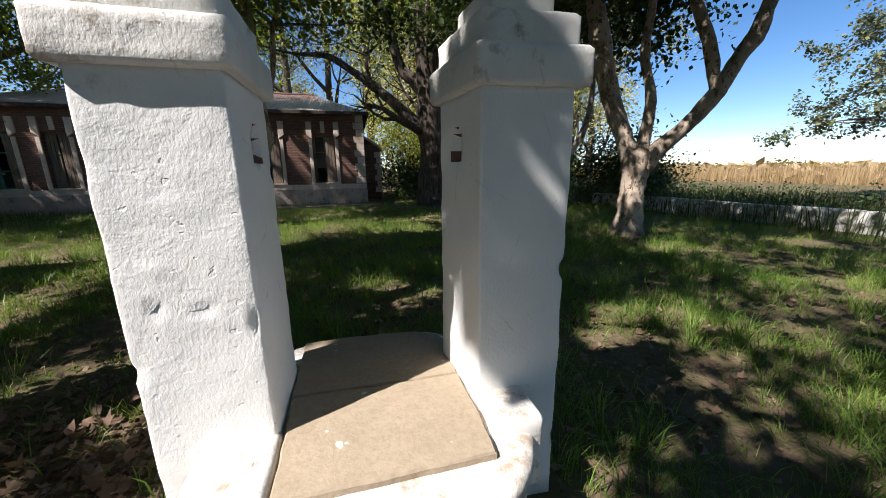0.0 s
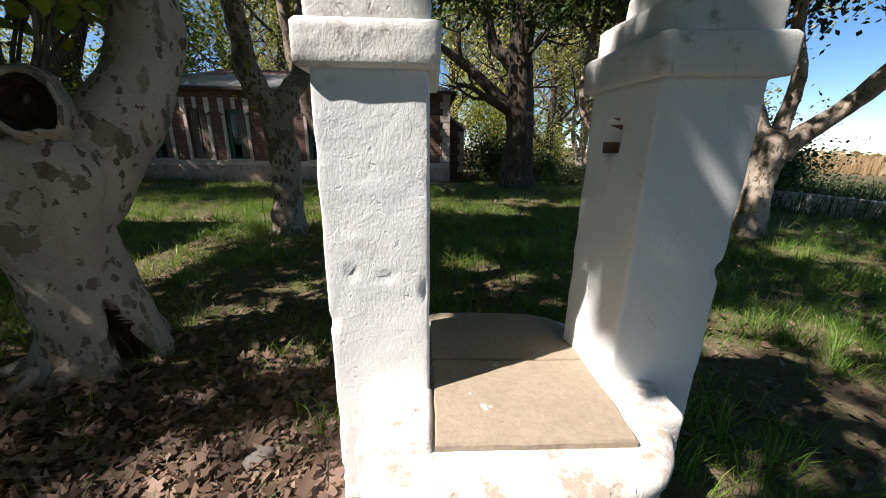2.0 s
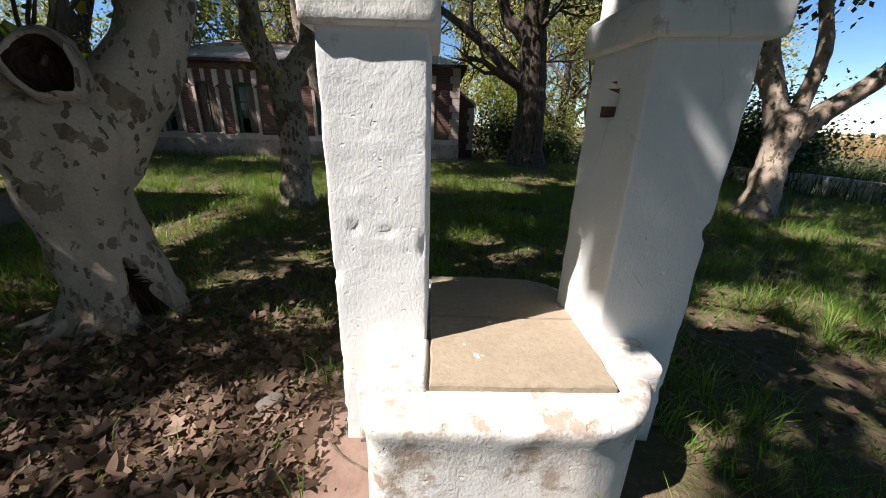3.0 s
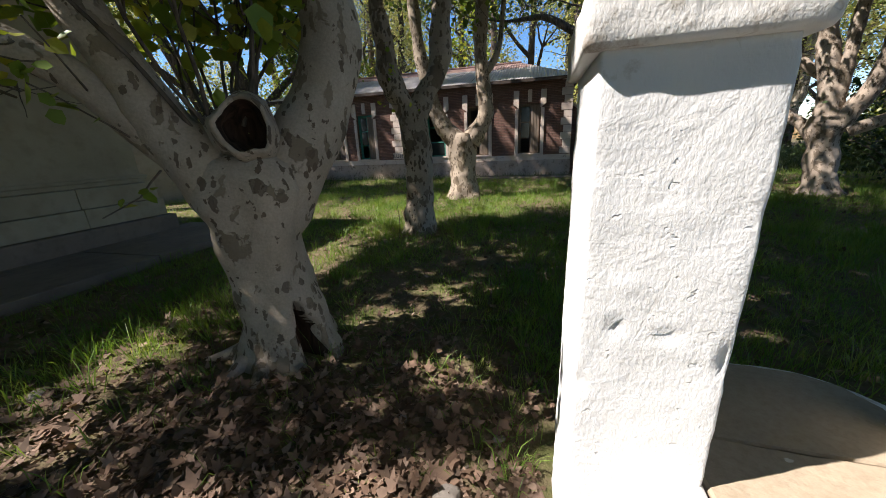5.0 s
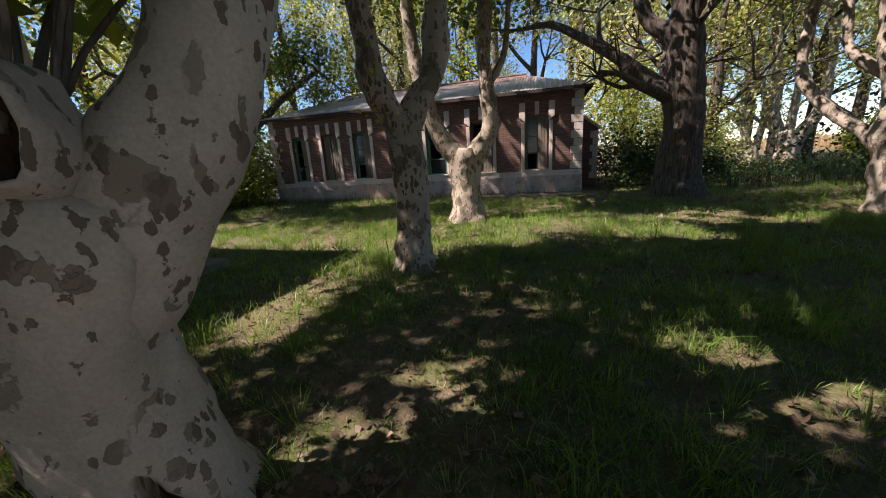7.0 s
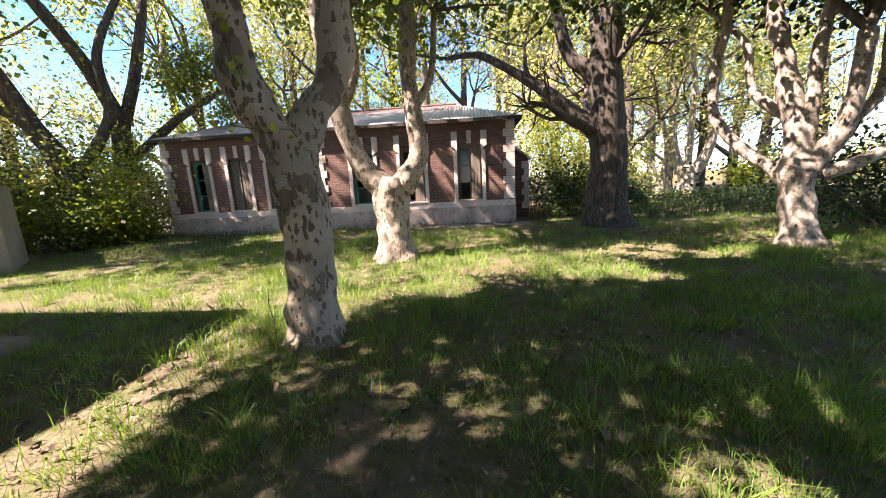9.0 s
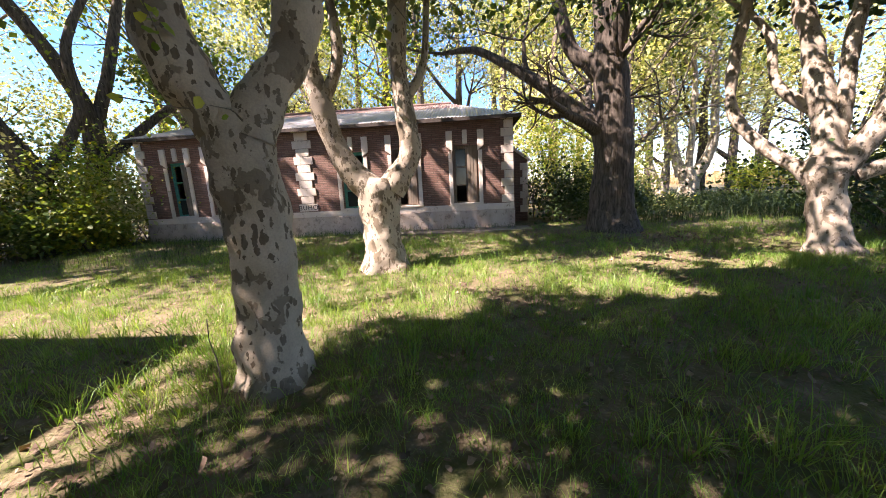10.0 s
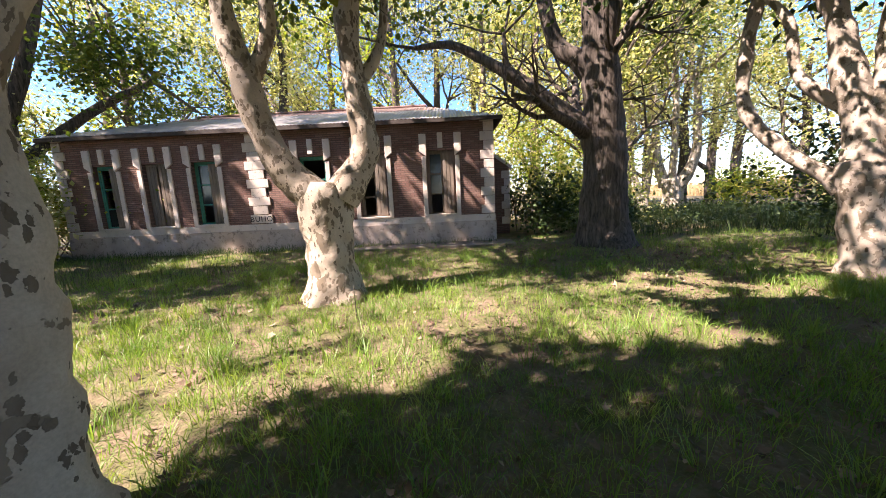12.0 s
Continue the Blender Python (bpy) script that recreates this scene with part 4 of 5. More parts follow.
def wild_tree(name, label, x, y, h, r, seed, leaf, count, size, bark=BARK_DARK, lean=0.0, group="", gaps=False, first_limb=0.35, cloud=0.6, branch=3.0):
    """A free-standing tree: a wavering trunk and limbs that start at a third of its height."""
    rng = np.random.default_rng(seed)
    trunk = [(x + lean * t * h + rng.normal(0, 0.12) * t, y + rng.normal(0, 0.25) * t, h * t - 0.15, r * (1 - 0.75 * t)) for t in (0, 0.15, 0.3, 0.5, 0.7, 0.9)]
    limbs = [trunk]
    for i in range(6):
        t = first_limb + (0.9 - first_limb) * i / 5
        px, py = x + lean * t * h, y
        a = rng.uniform(0, 6.28)
        ln = h * rng.uniform(0.12, 0.22)
        limbs.append([(px, py, h * t, r * (1 - 0.8 * t) * 0.7), (px + ln * 0.5 * math.cos(a), py + ln * 0.5 * math.sin(a), h * t + ln * 0.4, r * (1 - 0.8 * t) * 0.5),
                      (px + ln * math.cos(a), py + ln * math.sin(a), h * t + ln * 0.95, r * (1 - 0.8 * t) * 0.35)])
    return tree(name, label, limbs, bark, leaf, seed, count, size, branch=branch, levels=1, per_end=4, sides=12, gap=0.5, flare=0.2, gaps=gaps, cloud=cloud, group=group)


# Unseen trees, placed behind and left of the walker to shade the lawn.
for i, (x, y, h) in enumerate(((-5.6, -3.6, 11), (-9.8, -8.5, 12), (-2.5, -6.5, 11), (2.5, -4.5, 10), (-13.6, 7.4, 15), (-19.0, 7.0, 17))):
    wild_tree("plane_tree", "unseen mottled plane tree placed to shade the lawn", x, y, h, 0.3, 300 + i, LEAF_PLANE, 9500, 0.20, BARK, group="plane trees", gaps=True, cloud=0.8, branch=3.2 if i < 4 else 4.6)

# Unseen trees added behind the walker to shut out the low sky.
for i, (x, y, h) in enumerate(((-14, -12, 13), (-7, -14, 14), (0, -12, 13), (6, -10, 12), (11, -13, 13), (-19, -5, 13), (8, -4, 10), (3, -18, 14), (-11, -19, 14))):
    wild_tree("plane_tree", "unseen mottled plane tree added to block low sky", x, y, h, 0.3, 340 + i, LEAF_PLANE, 4200, 0.34, BARK, group="plane trees", gaps=True, cloud=0.8, branch=3.4, first_limb=0.2)

WOOD = ((-22, 27, 15), (-18, 24, 13), (-14, 29, 16), (-10.5, 26, 14), (-7, 31, 17), (-4, 27, 14), (-1.5, 33, 17), (1.5, 28, 14), (4, 25, 12), (6, 33, 16), (9, 36, 15), (-26, 20, 13), (-23, 15, 12), (-27, 9, 12),
        (-11, 37, 19), (2, 40, 19), (-19, 35, 18), (16, 38, 14), (21, 44, 14), (7, 22, 9), (15, 29, 13), (20, 33, 14), (26, 38, 14), (11.5, 33, 14), (18, 24, 9))
for i, (x, y, h) in enumerate(WOOD):
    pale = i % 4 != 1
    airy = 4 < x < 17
    wild_tree("woodland_tree", "tall tree with yellow-green autumn leaves paled for sunlight" if pale else "tall green leafy tree", x, y, h, 0.22 + 0.012 * h, 500 + i, LEAF_PALE if pale else LEAF_BRIGHT if i % 2 else LEAF_PLANE, 6500 if airy else 10000, 0.165,
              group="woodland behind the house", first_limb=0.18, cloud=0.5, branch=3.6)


# ---- shrubs and undergrowth ----
def shrub(name, label, x, y, w, h, seed, leaf, count, size, group=""):
    rng = np.random.default_rng(seed)
    root = thing(name, label, "shrub", (x, y, 0), group)
    stems, tips = [], []
    for i in range(max(5, int(w * 5))):
        sx, sy = rng.uniform(-w, w, 2) * 0.35
        d = np.array((sx * 0.5 + rng.normal(0, 0.3), sy * 0.5 + rng.normal(0, 0.3), 1.0))
        grow(rng, (sx, sy, -0.05), 0.025, d / np.linalg.norm(d), h * rng.uniform(0.6, 1.0), 1, stems, tips)
    v, f = join([tube(s, 4, 0.5, 0.02, seed) for s in stems])
    mesh_object("stem", v, f, BARK_TWIG, root)["kind"] = "stuff"
    tips = np.array(tips)
    c = tips[rng.integers(0, len(tips), count)] + rng.normal(0, 0.22 * h / 2 + 0.08, (count, 3))
    c[:, 2] = np.abs(c[:, 2])
    leaves("foliage", c, size, leaf, root, rng, outline=LEAF_SIMPLE)


shrub("shrub", "dark green leafy shrub beside the house corner", 2.2, 18.0, 1.6, 1.9, 701, LEAF_DARK, 3500, 0.13)
shrub("shrub", "green shrub behind the dark tree", 5.6, 19.0, 1.6, 1.2, 702, WEED, 2500, 0.13)
shrub("shrub", "dense dark bush under the trees", 9.3, 11.8, 2.4, 2.6, 703, LEAF_DARK, 11000, 0.10)
shrub("shrub", "dense dark bush under the trees", 13.2, 13.2, 2.0, 1.5, 704, LEAF_DARK, 6000, 0.10)
for i, (x, y, w, h) in enumerate(((-15.0, 13.6, 1.6, 1.6), (-16.8, 12.4, 1.8, 2.0), (-18.6, 11.2, 2.0, 2.4), (-15.6, 15.4, 1.6, 2.6), (-18.0, 14.0, 2.2, 3.2), (-20.5, 13.0, 2.4, 3.4), (-21.5, 9.5, 2.2, 2.6), (-14.9, 17.6, 1.2, 2.2), (-17.0, 16.8, 2.4, 4.2), (-19.5, 15.5, 2.6, 4.6), (-23.0, 11.5, 2.6, 4.2), (-15.2, 15.0, 1.4, 3.2), (-16.0, 18.6, 2.6, 5.4), (-19.0, 17.6, 2.8, 5.8), (-22.0, 15.0, 2.8, 5.4), (-24.5, 12.0, 2.6, 4.6), (-14.6, 14.6, 1.2, 1.3), (-17.6, 13.2, 1.6, 1.8))):
    shrub("shrub", "tangled roadside shrub with yellow-green leaves", x, y, w, h, 720 + i, (LEAF_PLANE, LEAF_BRIGHT, LEAF_BRIGHT, LEAF_PALE, WEED)[i % 5], 3800, 0.13, "undergrowth beside the house")

# Added shrubs close the gap; their pale leaves stand for bright haze.
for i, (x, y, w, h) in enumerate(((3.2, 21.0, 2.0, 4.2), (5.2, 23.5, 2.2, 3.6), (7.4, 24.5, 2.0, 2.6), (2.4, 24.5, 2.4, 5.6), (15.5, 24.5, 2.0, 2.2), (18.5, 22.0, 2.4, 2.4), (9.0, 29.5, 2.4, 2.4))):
    shrub("shrub", "pale thicket added to fill the bright gap", x, y, w, h, 760 + i, LEAF_PALE if i % 2 else LEAF_BRIGHT, 5200, 0.12, "thicket behind the trees")


# ---- the brick house ----
HX, HY = -6.7, 16.3
WINDOWS = ((-12.28, 0.80, "sash"), (-10.6, 0.86, "shut"), (-8.95, 0.88, "sash"), (-5.4, 0.90, "dark"), (-3.43, 0.94, "half"), (-1.2, 0.94, "half"))
SILL, HEAD, WALL_TOP, DEEP = 0.98, 3.05, 3.95, 7.2


def bx(x0, x1, y0, y1, z0, z1, bevel=0.012):
    """A block of the house: x as in the world, y from the front face inwards."""
    return block(x0 - HX, x1 - HX, y0, y1, z0, z1, bevel)


def build_house():
    root = thing("brick_house", "abandoned red-brick house with stucco trim and a zinc hip roof", "house", (HX, HY, 0))
    left, right = -13.85, 0.5
    bm = bmesh.new()
    xs = [left] + [e for x, w, _ in WINDOWS for e in (x - w / 2, x + w / 2)] + [right]
    zs = [0.72, SILL, HEAD, WALL_TOP]
    grid = {}

    def corner(i, j, y):
        if (i, j, y) not in grid:
            grid[i, j, y] = bm.verts.new((xs[i] - HX, y, zs[j]))
        return grid[i, j, y]

    def solid(i, j):
        return 0 <= i < len(xs) - 1 and 0 <= j < 3 and not (j == 1 and i % 2 == 1)
    for i in range(len(xs) - 1):
        for j in range(3):
            if not solid(i, j):
                continue
            bm.faces.new([corner(i, j, 0), corner(i + 1, j, 0), corner(i + 1, j + 1, 0), corner(i, j + 1, 0)])
            bm.faces.new([corner(i, j + 1, 0.4), corner(i + 1, j + 1, 0.4), corner(i + 1, j, 0.4), corner(i, j, 0.4)])
            for di, dj, p, q in ((-1, 0, (i, j + 1), (i, j)), (1, 0, (i + 1, j), (i + 1, j + 1)), (0, -1, (i, j), (i + 1, j)), (0, 1, (i + 1, j + 1), (i, j + 1))):
                if not solid(i + di, j + dj):
                    bm.faces.new([corner(*q, 0), corner(*p, 0), corner(*p, 0.4), corner(*q, 0.4)])
    bmesh.ops.recalc_face_normals(bm, faces=bm.faces)
    front = part("wall", bm, BRICK, root, "weathered red-brown brick front wall")
    for name, x0, x1, y0, y1 in (("wall", right - 0.4, right, 0.4, DEEP), ("wall", left, left + 0.4, 0.4, DEEP), ("wall", left, right, DEEP, DEEP + 0.4)):
        part(name, bx(x0, x1, y0, y1, 0, WALL_TOP, 0), BRICK, root)
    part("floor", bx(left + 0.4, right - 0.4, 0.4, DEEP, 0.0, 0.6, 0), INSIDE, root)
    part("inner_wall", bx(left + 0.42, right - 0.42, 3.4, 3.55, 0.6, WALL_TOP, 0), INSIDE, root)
    part("plinth", bx(left - 0.05, right + 0.05, -0.06, 0.4, -0.1, 0.72, 0.02), PLINTH, root, "pinkish stained stucco plinth, darkened for shade")
    part("sill_band", bx(left - 0.03, right + 0.03, -0.03, 0.0, 0.72, 0.93, 0.012), STUCCO, root)
    # quoins: blocks in turn long and short
    for x0, x1, side in ((left - 0.02, left + 0.36, 1), (-7.6, -6.88, 0), (right - 0.42, right + 0.02, -1)):
        z, i = 0.95, 0
        while z < WALL_TOP - 0.02:
            h = min(0.29, WALL_TOP - z)
            cut = 0.11 if i % 2 else 0.0
            a = x0 + (cut if side <= 0 else 0)
            b = x1 - (cut if side >= 0 else 0)
            q = part("quoin_block", bx(a, b, -0.045 + 0.006 * (i % 2), 0.0, z + 0.006, z + h - 0.006, 0.012), STUCCO, root)
            if side == 0 and i == 0:
                words = bpy.data.curves.new("graffiti", "FONT")
                words.body, words.size, words.extrude, words.align_x = "BUHO", 0.25, 0.001, "CENTER"
                words.space_character = 1.15
                words.materials.append(BLACK_PAINT)
                g = new("graffiti", words)
                g.parent = q
                g.matrix_local = pose((a + b) / 2 - HX, -0.0475, z + 0.06, 90, 0, 0)
                tagged(g, "hand-painted black graffiti word")
            z += h
            i += 1
    for k, (x, w, kind) in enumerate(WINDOWS):
        win = thing("window", "tall stucco-framed window", "")
        del win["label"]
        win.parent = root
        win.location = (x - HX, 0, 0)
        hw = w / 2

        def wb(x0, x1, y0, y1, z0, z1, bevel=0.008):
            return block(x0, x1, y0, y1, z0, z1, bevel)
        for s in (-1, 1):
            a = s * (hw + 0.07)
            part("jamb_strip", wb(a - 0.07, a + 0.07, -0.05, 0.0, 0.93, 2.86, 0.012), STUCCO, win)
            b = s * (hw + 0.09)
            cb = wb(b - 0.115, b + 0.115, -0.075, 0.0, 2.86, 3.56, 0.02)
            for vert in cb.verts:
                if vert.co.z < 2.95 and (vert.co.x - b) * s > 0:
                    vert.co.z += 0.14
            part("corbel_block", cb, STUCCO, win)
        part("keystone", wb(-0.085, 0.085, -0.07, 0.0, 3.10, 3.58, 0.02), STUCCO, win)
        part("sill", wb(-hw - 0.02, hw + 0.02, -0.07, 0.3, 0.93, SILL + 0.012, 0.01), STUCCO, win)
        mat = GREEN_PAINT if kind in ("sash", "dark") else SHUTTER_WOOD
        for s in (-1, 1):
            part("frame_post", wb(s * hw - 0.06 if s > 0 else -hw, hw if s > 0 else -hw + 0.06, 0.16, 0.24, SILL + 0.012, HEAD, 0.006), mat, win)
        part("frame_head", wb(-hw + 0.06, hw - 0.06, 0.16, 0.24, HEAD - 0.07, HEAD, 0.006), mat, win)
        if kind == "shut":
            for s in (-1, 1):
                x0, x1 = (-hw + 0.06, -0.03) if s < 0 else (0.025, hw - 0.06)
                leaf_ = part("shutter", wb(x0, x1, 0.12, 0.155, SILL + 0.03, HEAD - 0.07, 0.004), SHUTTER_WOOD, win, "grey weathered wooden shutter")
                for j in range(3):
                    c = x0 + (x1 - x0) * (j + 0.5) / 3
                    part("board", wb(c - (x1 - x0) / 6 + 0.006, c + (x1 - x0) / 6 - 0.006, 0.105, 0.12, SILL + 0.04, HEAD - 0.08, 0.003), SHUTTER_WOOD, win)
        else:
            # one casement stands closed, the other half is covered by a folded wooden shutter
            cut = 0.05 if kind != "dark" else hw - 0.06
            rails = (SILL + 0.02, 1.62, 2.28, HEAD - 0.12)
            part("casement_stile", wb(-hw + 0.06, -hw + 0.11, 0.17, 0.21, SILL + 0.02, HEAD - 0.07, 0.005), mat, win)
            part("casement_stile", wb(cut - 0.05, cut, 0.17, 0.21, SILL + 0.02, HEAD - 0.07, 0.005), mat, win)
            for z in rails:
                part("casement_rail", wb(-hw + 0.11, cut - 0.05, 0.172, 0.208, z, z + 0.05, 0.004), mat, win)
            for z0, z1 in zip(rails, rails[1:]):
                if (k + round(z0)) % 3 == 1:
                    p = part("pane", wb(-hw + 0.11, cut - 0.05, 0.186, 0.191, z0 + 0.05, z1, 0), GLASS, win)
                    p.visible_shadow = False
            if cut < 0.1:
                sh = part("shutter", wb(cut + 0.01, hw - 0.06, 0.10, 0.14, SILL + 0.03, HEAD - 0.08, 0.004), SHUTTER_WOOD, win, "grey weathered wooden shutter")
                for j in range(3):
                    c = cut + 0.01 + (hw - 0.07 - cut) * (j + 0.5) / 3
                    part("board", wb(c - 0.05, c + 0.05, 0.088, 0.10, SILL + 0.04, HEAD - 0.09, 0.003), SHUTTER_WOOD, win)
    # hip roof of corrugated sheets
    over, eave_z, ridge_z = 0.28, WALL_TOP + 0.03, 5.35
    x0, x1, y0, y1 = left - over - HX, right + over - HX, -over, DEEP + 0.4 + over
    ym = (y0 + y1) / 2
    run = ym - y0
    ra, rb = x0 + run * 0.62, x1 - run * 0.62

    def height(x, y):
        return eave_z + (ridge_z - eave_z) * max(0.0, min((y - y0) / run, (y1 - y) / run, (x - x0) / (ra - x0), (x1 - x) / (x1 - rb)))
    wave, rows = 0.062, 12
    verts, faces = [], []
    xs = np.arange(x0, x1 + wave, wave)
    ys = list(np.linspace(y0, ym, rows)) + list(np.linspace(ym, y1, rows))[1:]
    for j, y in enumerate(ys):
        for i, x in enumerate(xs):
            sag = 0.015 * noise.noise(Vector((x * 0.8, y * 0.8, 0)))
            verts.append((x, y, height(x, y) + 0.017 * math.cos(math.pi * i) + sag))
    w = len(xs)
    faces = [(r * w + c, r * w + c + 1, (r + 1) * w + c + 1, (r + 1) * w + c) for r in range(len(ys) - 1) for c in range(w - 1)]
    roof = mesh_object("roof", verts, faces, [ROOF, RUST], root, "corrugated zinc hip roof with rust near the ridge")
    for p in roof.data.polygons:
        c = p.center
        if c.z + 0.35 * noise.noise(Vector((int(c.x / 0.76) * 1.7, c.y * 0.4, 0))) > ridge_z - 0.42:
            p.material_index = 1
    part("ridge_cap", block(ra, rb, ym - 0.14, ym + 0.14, ridge_z - 0.02, ridge_z + 0.05, 0.02), RUST, root, "rusty ridge capping")
    part("eave_board", bx(left - over, right + over, -over, -over + 0.03, WALL_TOP - 0.10, WALL_TOP + 0.015, 0.005), DARK_WOOD, root, "dark rotten eave board")
    part("eave_board", bx(right + over - 0.03, right + over, -over + 0.03, DEEP + 0.6, WALL_TOP - 0.10, WALL_TOP + 0.015, 0.005), DARK_WOOD, root)
    part("eave_board", bx(left - over, left - over + 0.03, -over + 0.03, DEEP + 0.6, WALL_TOP - 0.10, WALL_TOP + 0.015, 0.005), DARK_WOOD, root)
    part("soffit", bx(left - over + 0.03, right + over - 0.03, -over + 0.03, DEEP + 0.6, WALL_TOP, WALL_TOP + 0.02, 0), DARK_WOOD, root)
    # lean-to on the side wall
    bm = bmesh.new()
    a, b = right - HX, right - HX + 0.85
    for y in (2.0, 6.0):
        for x, z in ((a, 0), (b, 0), (b, 2.55), (a, 3.15)):
            bm.verts.new((x, y, z))
    v = list(bm.verts)
    for q in ((0, 1, 2, 3), (7, 6, 5, 4), (1, 5, 6, 2), (0, 3, 7, 4), (3, 2, 6, 7), (0, 4, 5, 1)):
        bm.faces.new([v[i] for i in q])
    ann = part("lean_to", bm, BRICK, root, "low brick lean-to with a sloping roof")
    bm = bmesh.new()
    for y in (1.93, 6.1):
        for x, z in ((a + 0.0, 3.155), (b + 0.1, 2.485), (b + 0.1, 2.60), (a + 0.0, 3.28)):
            bm.verts.new((x, y, z))
    v = list(bm.verts)
    for q in ((0, 1, 2, 3), (7, 6, 5, 4), (1, 5, 6, 2), (0, 3, 7, 4), (3, 2, 6, 7), (0, 4, 5, 1)):
        bm.faces.new([v[i] for i in q])
    part("lean_to_roof", bm, STUCCO, ann, "pale stucco gable edge")
    z, i = 0.4, 0
    while z < 2.4:
        cut = 0.1 if i % 2 else 0
        part("quoin_block", block(b - 0.3 + cut, b + 0.02, 1.955, 2.0, z, z + 0.28, 0.012), STUCCO, ann)
        z, i = z + 0.29, i + 1
    part("step", bx(-4.2, 1.0, -1.1, -0.06, -0.1, 0.07, 0.02), CONCRETE, root, "worn concrete walkway strip")


build_house()


# ---- the rendered outbuilding with its apron, and the tank ----
def build_outbuilding():
    x, y1, y0 = -8.45, 5.35, -7.0
    root = thing("outbuilding", "tall grey-rendered outbuilding with a moulded stone base", "building", (x, y1, 0))

    def b(x0, x1, ya, yb, z0, z1, bevel=0.015):
        return block(x0 - x, x1 - x, ya - y1, yb - y1, z0, z1, bevel)
    part("wall", b(-14.0, x, y0, y1, 0, 4.9, 0.01), GREY_RENDER, root, "stained grey rendered wall")
    part("cornice", b(-14.2, x + 0.2, y0 - 0.2, y1 + 0.2, 4.9, 5.1, 0.04), GREY_RENDER, root)
    part("moulding", b(-14.05, x + 0.08, y0, y1 + 0.08, 1.20, 1.26, 0.02), GREY_RENDER, root)
    part("moulding", b(-14.05, x + 0.05, y0, y1 + 0.05, 1.12, 1.198, 0.02), GREY_RENDER, root)
    yy, i = y0, 0
    while yy < y1:
        e = min(y1 + 0.14, yy + 1.6)
        part("base_stone", b(x - 0.3, x + 0.14, yy, e - 0.008, 0.78, 1.115, 0.012), GREY_RENDER, root)
        part("base_stone", b(x - 0.3, x + 0.19, yy, e + 0.04 if e > y1 else e - 0.008, 0.45, 0.772, 0.012), GREY_RENDER, root)
        yy += 1.6
    part("plinth", b(-14.1, x + 0.30, y0, y1 + 0.28, 0.0, 0.442, 0.03), CONCRETE, root, "weathered concrete plinth")
    slab = thing("concrete_apron", "low cracked concrete apron beside the outbuilding", "slab", (-6.4, 0, 0), kind="structure")
    for j in range(6):
        a = -7.1 + j * 2.2
        part("slab", block(-2.0, 0.0, a, a + 2.185, -0.1, 0.13 + 0.006 * (j % 2), 0.015), CONCRETE, slab)


build_outbuilding()


def build_tank():
    root = thing("concrete_tank", "low grey concrete tank with a square hole", "tank", (-12.56, 10.06, 0))
    root.rotation_euler = (0, 0, radians(50))
    w, d, h, t = 5.5, 2.6, 2.1, 0.15
    bm = bmesh.new()
    hx, hz = -1.15, 1.72
    for x0, x1, z0, z1 in ((-w, hx - 0.14, 0, h), (hx + 0.14, 0, 0, h), (hx - 0.14, hx + 0.14, 0, hz - 0.12), (hx - 0.14, hx + 0.14, hz + 0.12, h)):
        block(x0, x1, 0, t, z0 - 0.05, z1, 0, bm)
    part("wall", bm, GREY_RENDER, root, "stained cement wall with a square hole")
    part("wall", block(-t, 0, t, d, -0.05, h, 0), GREY_RENDER, root)
    part("wall", block(-w, -w + t, t, d, -0.05, h, 0), GREY_RENDER, root)
    part("wall", block(-w, 0, d, d + t, -0.05, h, 0), GREY_RENDER, root)
    part("lid", block(-w - 0.02, 0.02, -0.02, d + t + 0.02, h, h + 0.08, 0.02), GREY_RENDER, root)


build_tank()


# ---- low painted wall along the field, weeds, maize ----
def build_low_wall():
    a, b = Vector((12.3, -5.0, 0)), Vector((9.6, 12.3, 0))
    way = (b - a).normalized()
    root = thing("low_wall", "low white-painted garden wall with worn sections", "wall", a, kind="structure")
    root.rotation_euler = (0, 0, math.atan2(way.y, way.x))
    n = 14
    ln = (b - a).length / n
    for i in range(n):
        part("wall_section", block(i * ln, (i + 1) * ln - 0.012, -0.09, 0.09, -0.1, 0.47 + 0.012 * (i % 3), 0.02), WALL_LIME, root)


build_low_wall()
rng = np.random.default_rng(5)


